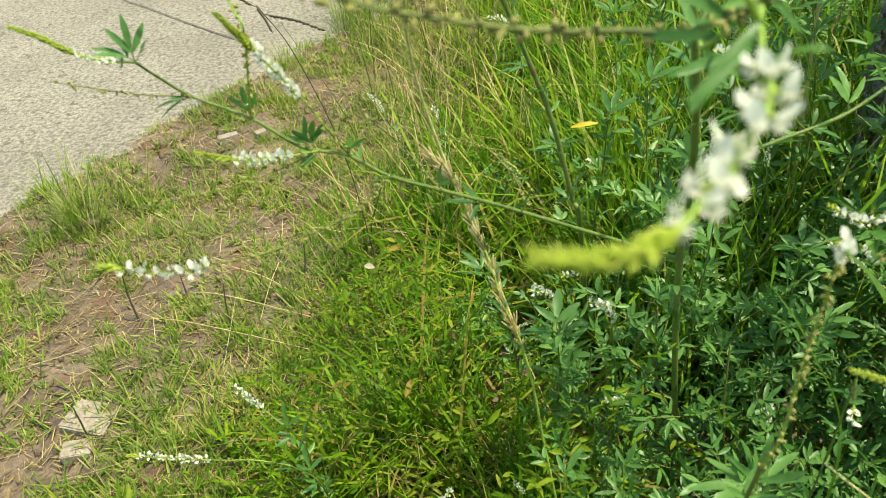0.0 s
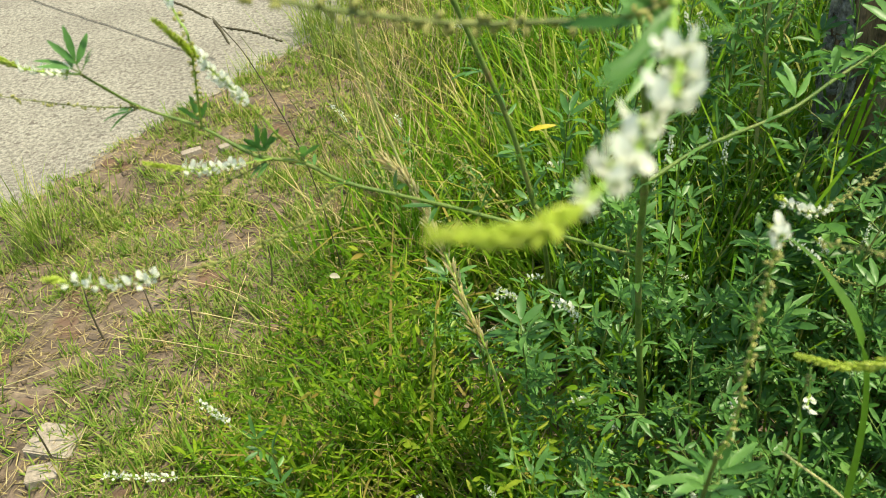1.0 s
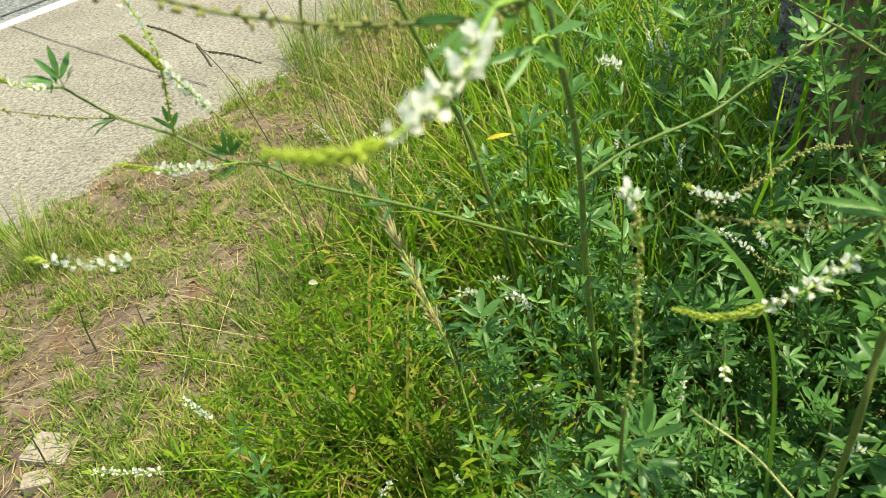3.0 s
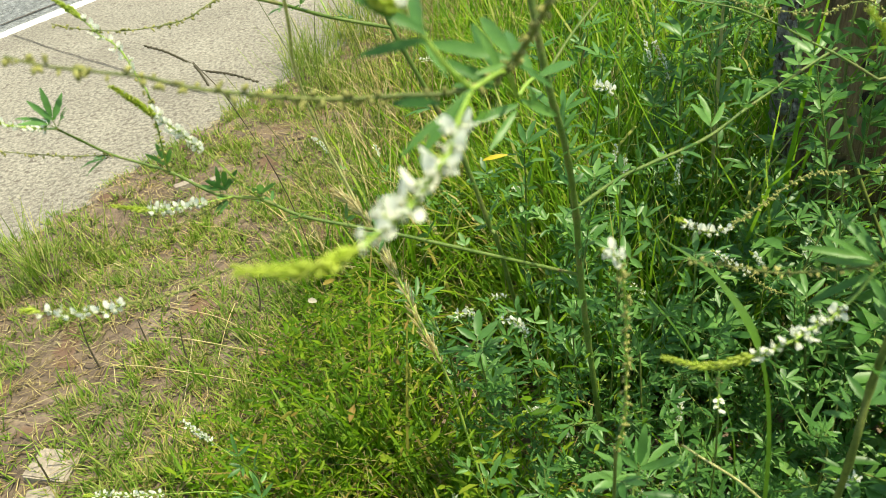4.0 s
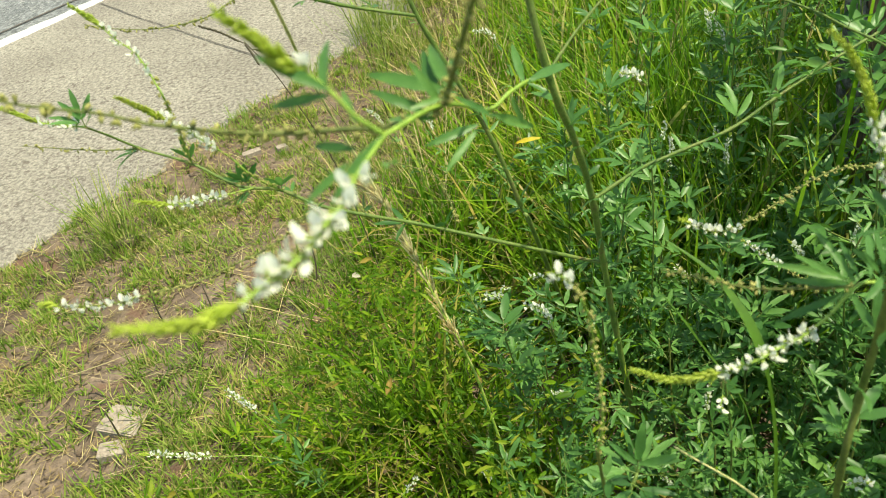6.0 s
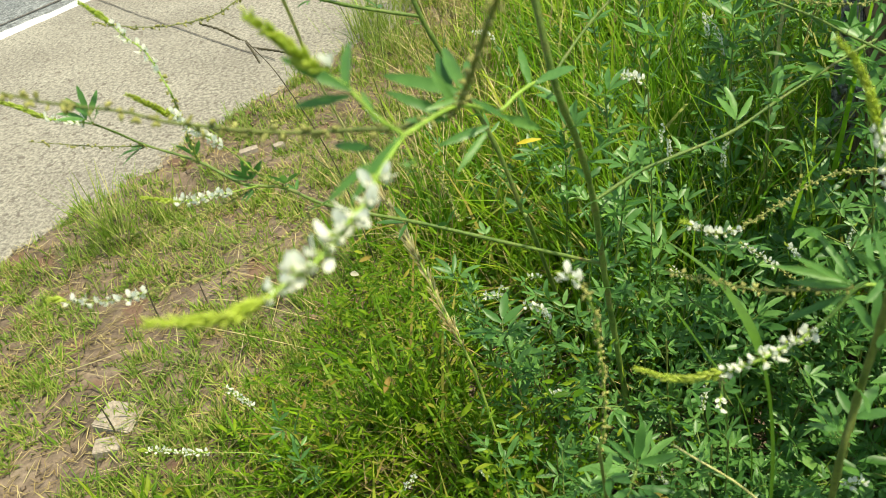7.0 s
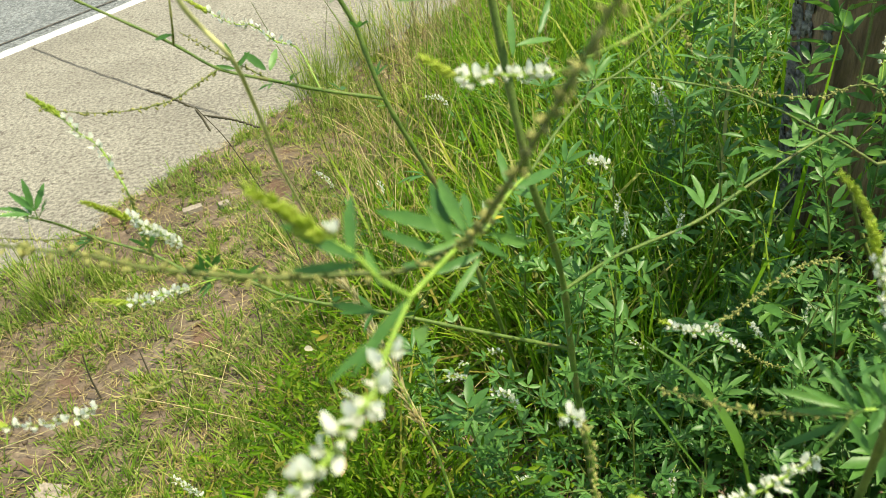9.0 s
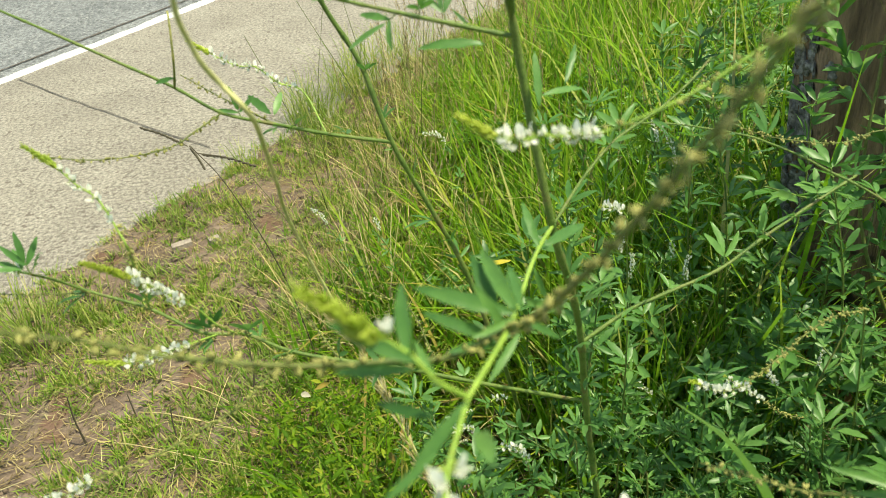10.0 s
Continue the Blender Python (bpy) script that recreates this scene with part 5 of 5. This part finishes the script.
def trunk():
    t = thing("tree_trunk", (1.095, 1.68, 0.0), "weathered tree trunk, brown wood under flaking grey bark", "tree trunk")
    n, sides = 120, 90
    z = np.linspace(-0.05, 0.95, n)
    ang = np.arange(sides) * 2 * np.pi / sides
    v = []
    for h in z:
        cx, cy = -0.07 * h, 0.01 * h
        for a in ang:
            q = Vector((math.cos(a) * 3.2, math.sin(a) * 3.2, h * 1.6))
            rr = 0.135 * (1 - 0.06 * h) * (1 + 0.35 * math.exp(-max(h, 0) * 9)) + 0.012 * noise.fractal(q, 1, 2, 4) + 0.004 * noise.noise(Vector((a * 14, h * 5, 2)))
            v.append([cx + rr * math.cos(a), cy + rr * math.sin(a), h])
    i, j = np.meshgrid(np.arange(n - 1), np.arange(sides), indexing="ij")
    p, q = i * sides + j, i * sides + (j + 1) % sides
    tri = np.concatenate([np.stack([p, q, p + sides], -1).reshape(-1, 3), np.stack([q, q + sides, p + sides], -1).reshape(-1, 3)])
    v = np.array(v)
    v[-sides:, 2] += 0.05 * np.sin(np.arange(sides) * 0.7) + rng.normal(0, 0.012, sides)
    last = (n - 1) * sides
    v = np.vstack([v, v[last:].mean(0) + [0, 0, 0.03]])
    tri = np.vstack([tri, [[last + k, last + (k + 1) % sides, len(v) - 1] for k in range(sides)]])
    part("wood", (v, tri), M_WOOD, t)
    r = np.random.default_rng(5)
    flakes = []
    for k in range(2600):
        h, a = r.uniform(-0.02, 0.93), r.uniform(2.2, 3.75) if k % 12 else r.uniform(3.75, 5.2)
        if a > 3.3 and noise.noise(Vector((a * 4, h * 7, 3))) < 0.75 * (a - 3.3):
            continue
        large = len(flakes) % 8 == 0
        w, ln = (r.uniform(0.035, 0.08), r.uniform(0.008, 0.020)) if large else (r.uniform(0.02, 0.05), r.uniform(0.004, 0.011))
        g = []
        for lift in (0.001, r.uniform(0.0018, 0.004)):
            for m in range(9):
                e = m * 2 * math.pi / 8
                f = 0.0 if m == 8 else r.uniform(0.6, 1.2)
                hh, aa = h + f * ln * math.sin(e), a + f * w * math.cos(e)
                q = Vector((math.cos(aa) * 3.2, math.sin(aa) * 3.2, hh * 1.6))
                rr = 0.135 * (1 - 0.06 * hh) * (1 + 0.35 * math.exp(-max(hh, 0) * 9)) + lift + 0.012 * noise.fractal(q, 1, 2, 4) + 0.004 * noise.noise(Vector((aa * 14, hh * 5, 2)))
                g.append([-0.07 * hh + rr * math.cos(aa), 0.01 * hh + rr * math.sin(aa), hh])
        f = []
        for m in range(8):
            f += [[9 + m, 9 + (m + 1) % 8, 17], [m, (m + 1) % 8, 9 + m], [(m + 1) % 8, 9 + (m + 1) % 8, 9 + m]]
        flakes.append((large, np.array(g), np.array(f)))
    for large, g, f in flakes:
        if large:
            part("bark_plate", mesh_of("bark_plate", g, f, M_BARK, smooth=False), M_BARK, t)
    part("bark", join(*[(g, f) for large, g, f in flakes if not large]), M_BARK, t, "fine cracked grey bark", "stuff")


trunk()


def dry_grass():
    g = thing("dry_grass_stalk", (0.40, 1.04, 0.0), "tall straw-coloured grass stalk with a bent seed head", "grass stalk")
    branch(g, [(0.400, 1.040, 0.000), (0.384, 1.028, 0.185), (0.369, 1.043, 0.289), (0.357, 1.048, 0.381), (0.345, 1.051, 0.439), (0.334, 1.056, 0.470), (0.320, 1.068, 0.522), (0.308, 1.077, 0.553), (0.293, 1.087, 0.595), (0.276, 1.096, 0.611)], 0.0015, 0.0008, "stalk", M_SHOOT, 0.15, 6)
    line = smooth_line([(0.369, 1.043, 0.289), (0.357, 1.048, 0.381), (0.345, 1.051, 0.439), (0.334, 1.056, 0.470), (0.320, 1.068, 0.522), (0.308, 1.077, 0.553), (0.293, 1.087, 0.595), (0.276, 1.096, 0.611)], 12) - np.array([0.40, 1.04, 0])
    r = np.random.default_rng(9)
    tt, a, b = frames_of(line)
    geos = []
    for k in range(170):
        i = int(r.uniform(0.18, 1) ** 0.8 * (len(line) - 1))
        o = a[i] * math.cos(k * 2.4) + b[i] * math.sin(k * 2.4)
        geos.append(blob(line[i] + o * 0.001, tt[i] + o * r.uniform(0.1, 0.5), r.uniform(0.010, 0.022), 0.0009, 4))
    part("seed_head", join(*geos), M_PALE_HEAD, g)


M_PALE_HEAD = foliage("pale_seed_head", [(0.0, (0.62, 0.53, 0.30)), (0.5, (0.76, 0.67, 0.42)), (1.0, (0.84, 0.77, 0.55))], 0.7, 0.6, (0.9, 0.8, 0.55))
M_STRAW_STEM = surface("straw_stem", [(0.3, (0.46, 0.46, 0.16)), (0.7, (0.62, 0.57, 0.27))], 20.0, 0.6, 200, 0.2, 0.0005)
dry_grass()



def crowfoot():
    g = thing("crowfoot_grass", (0.10, 1.63, 0.0), "thin grass stalk with three dark finger-like seed spikes", "grass stalk")
    branch(g, [(0.10, 1.63, 0.0), (0.08, 1.61, 0.3), (0.04, 1.58, 0.50), (0.0, 1.581, 0.578)], 0.0011, 0.0007, "stalk", M_TWIG, 0.1, 5)
    for a, b in (((-0.004, 1.581, 0.578), (-0.069, 1.594, 0.608)), ((-0.002, 1.581, 0.578), (0.017, 1.563, 0.55)), ((0.01, 1.575, 0.568), (0.092, 1.567, 0.543))):
        a, b = np.array(a), np.array(b)
        line = smooth_line([a, (a + b) / 2 + [0, 0, 0.004], b], 8)
        geos = [tube(line - [0.10, 1.63, 0], 0.0008, 0.0005, 5)]
        for k, c in enumerate(line[1:-1]):
            geos.append(blob(c - [0.10, 1.63, 0.0005 + 0.001 * (k % 2)], b - a, 0.007, 0.0021, 4))
        part("seed_spike", join(*geos), M_TWIG, g)
    return g


crowfoot()


def green_stalk(base, path, r0, label, taper=0.45):
    g = thing("grass_stalk", base, label, "grass stalk", "bare grass stalks")
    branch(g, [base, *path], r0, r0 * taper, "stalk", M_STRAW_STEM if "pale" in label else M_BROWNSTEM, 0.1, 6)


green_stalk((0.74, 0.84, 0.0), [(0.68, 0.83, 0.30), (0.60, 0.84, 0.45), (0.53, 0.835, 0.535)], 0.0015, "pale slanting bare grass stalk")
green_stalk((0.400, 1.041, 0.0), [(0.384, 1.029, 0.185), (0.369, 1.044, 0.289), (0.357, 1.049, 0.381), (0.345, 1.052, 0.439), (0.320, 1.069, 0.522), (0.308, 1.077, 0.553), (0.288, 1.091, 0.609), (0.273, 1.078, 0.687), (0.274, 1.035, 0.763), (0.290, 0.977, 0.816), (0.301, 0.934, 0.857), (0.314, 0.882, 0.901), (0.305, 0.879, 0.919), (0.302, 0.872, 0.931), (0.301, 0.866, 0.944), (0.302, 0.859, 0.955), (0.305, 0.853, 0.967)], 0.0013, "tall pale green bare grass stalk", 0.9)
for x, y, dx, h, r0 in ((0.02, 2.30, -0.10, 0.52, 0.0014), (0.10, 2.15, -0.06, 0.46, 0.0012), (-0.02, 2.55, 0.08, 0.50, 0.0013), (0.16, 2.45, -0.14, 0.55, 0.0014), (0.20, 2.05, -0.03, 0.44, 0.0012), (0.05, 1.95, -0.12, 0.42, 0.0011), (0.28, 2.25, 0.05, 0.55, 0.0013), (0.12, 2.75, -0.05, 0.55, 0.0014)):
    green_stalk((x, y, 0.0), [(x + dx * 0.25, y - 0.02, h * 0.5), (x + dx, y - 0.03, h)], r0, "thin upright bare grass stalk in the verge")


def broad_blade(base, path, width, label):
    """One broad grass blade, keeled along its middle."""
    t = thing("broad_grass", base, label, "grass blade", "broad grass blades")
    line = smooth_line([base, *path], 8) - np.array(base)
    n = len(line)
    tt, a, b = frames_of(line)
    f = np.linspace(0, 1, n)
    w = width * np.minimum(1, 0.35 + 2.2 * f) * np.clip((1 - f) * 2.6, 0.02, 1)
    v = np.concatenate([line - a * w[:, None] / 2 + b * w[:, None] * 0.2, line, line + a * w[:, None] / 2 + b * w[:, None] * 0.2])
    k = np.arange(n - 1)
    tri = np.concatenate([np.stack([k, k + n, k + n + 1], -1), np.stack([k, k + n + 1, k + 1], -1), np.stack([k + n, k + 2 * n, k + 2 * n + 1], -1), np.stack([k + n, k + 2 * n + 1, k + n + 1], -1)])
    part("blade", (v, tri), M_BLADE, t)


broad_blade((0.64, 0.90, 0.0), [(0.625, 0.892, 0.361), (0.604, 0.894, 0.54), (0.575, 0.925, 0.605), (0.53, 0.95, 0.64)], 0.009, "long broad green grass blade bent at its top")
broad_blade((0.66, 1.02, 0.0), [(0.63, 0.98, 0.35), (0.57, 0.97, 0.50), (0.53, 0.99, 0.56)], 0.005, "long narrow green grass blade")
broad_blade((0.16, 1.55, 0.0), [(0.10, 1.50, 0.17), (0.06, 1.48, 0.27)], 0.007, "short broad green grass blade")


def chip(name, place, size, turn, material, label, category, seed):
    """A broken, chipped block."""
    r = np.random.default_rng(seed)
    bm = bmesh.new()
    bmesh.ops.create_cube(bm, size=1.0)
    bmesh.ops.bevel(bm, geom=bm.edges[:], offset=0.05, segments=2, affect="EDGES")
    bmesh.ops.subdivide_edges(bm, edges=bm.edges[:], cuts=1, use_grid_fill=True)
    for v in bm.verts:
        v.co *= 1 + 0.05 * noise.noise(v.co * 3 + Vector((seed, 0, 0))) + r.normal(0, 0.012)
        v.co = Vector((v.co.x * size[0], v.co.y * size[1], v.co.z * size[2]))
    me = bpy.data.meshes.new(name)
    bm.to_mesh(me)
    bm.free()
    me.materials.append(material)
    ob = new(name, me)
    ob.matrix_world = pose(*place, r.uniform(-4, 4), r.uniform(-4, 4), turn)
    return tagged(ob, label, category)


chip("concrete_block", (-0.352, 1.326, -0.009), (0.086, 0.062, 0.042), -13, M_BRICK, "broken pale concrete block half sunk in the soil", "rubble", 1)
chip("concrete_block", (-0.350, 1.266, -0.005), (0.048, 0.034, 0.028), 14, M_BRICK, "small pale broken concrete piece on the soil", "rubble", 2)
chip("stone", (-0.362, 2.228, 0.012), (0.05, 0.024, 0.02), 28, M_BRICK, "flat pale stone at the pavement edge", "stone", 3)
chip("stone", (-0.281, 2.247, 0.010), (0.03, 0.02, 0.018), 35, M_BRICK, "small pale stone at the pavement edge", "stone", 4)
chip("stone", (-0.336, 2.506, 0.010), (0.016, 0.014, 0.014), 10, M_PALE, "tiny white pebble at the pavement edge", "stone", 5)


chip("soil_clod", (-0.590, 1.875, 0.006), (0.055, 0.03, 0.026), 20, M_DIRT, "dark lump of soil under the edge tuft", "soil clod", 6)


def twig(points, r0, label):
    t = thing("twig", points[0], label, "twig", "dry twigs")
    branch(t, points, r0, r0 * 0.5, "shoot", M_TWIG, 0.2, 5)


twig([(-0.338, 1.283, 0.0), (-0.337, 1.285, 0.04), (-0.335, 1.284, 0.082)], 0.0020, "short dark dead stem standing in the soil")
twig([(-0.36, 1.565, 0.0), (-0.362, 1.568, 0.06), (-0.356, 1.57, 0.118)], 0.0021, "short dark dead stem standing in the soil")
twig([(-0.06, 1.66, 0.0), (-0.05, 1.67, 0.05), (-0.045, 1.675, 0.11)], 0.0022, "short dark dead stem standing in the grass")
twig([(-0.28, 1.62, 0.0), (-0.285, 1.63, 0.06)], 0.0018, "short dark dead stem standing in the soil")
d = new("dry_leaf", mesh_of("dry_leaf", leaflet_mesh(88, 0.22)[0] * 0.02, leaflet_mesh(88, 0.22)[1], M_PALE))
d.matrix_world = aim((0.138, 1.358, 0.283), (0.7, -0.5, 0.2), 0.4)
tagged(d, "curled pale dry leaf caught in the grass", "dry leaf")


def fallen_stem(points, label):
    t = thing("dead_grass", points[0], label, "dry grass", "fallen dry grass stems")
    branch(t, points, 0.0011, 0.0006, "stalk", M_PALE_HEAD, 0.1, 5)


for points in (
    [(-0.300, 1.553, 0.012), (-0.246, 1.533, 0.022), (-0.118, 1.486, 0.030), (-0.001, 1.443, 0.034)],
    [(-0.289, 1.729, 0.014), (-0.140, 1.652, 0.030), (-0.023, 1.560, 0.036)],
    [(-0.110, 1.690, 0.030), (-0.112, 1.615, 0.032), (-0.117, 1.538, 0.012)],
    [(-0.276, 1.627, 0.014), (-0.192, 1.597, 0.028), (-0.017, 1.526, 0.034)],
    [(-0.560, 1.420, 0.014), (-0.470, 1.450, 0.020), (-0.405, 1.490, 0.014)],
):
    fallen_stem(points, "long thin dry grass stem lying over the short grass")
twig([(-0.175, 1.544, 0.0), (-0.176, 1.552, 0.045), (-0.172, 1.560, 0.088)], 0.0020, "dark dead stem standing in short grass")
twig([(-0.164, 1.460, 0.010), (-0.158, 1.478, 0.016), (-0.150, 1.500, 0.012)], 0.0018, "short dark twig lying on the soil")
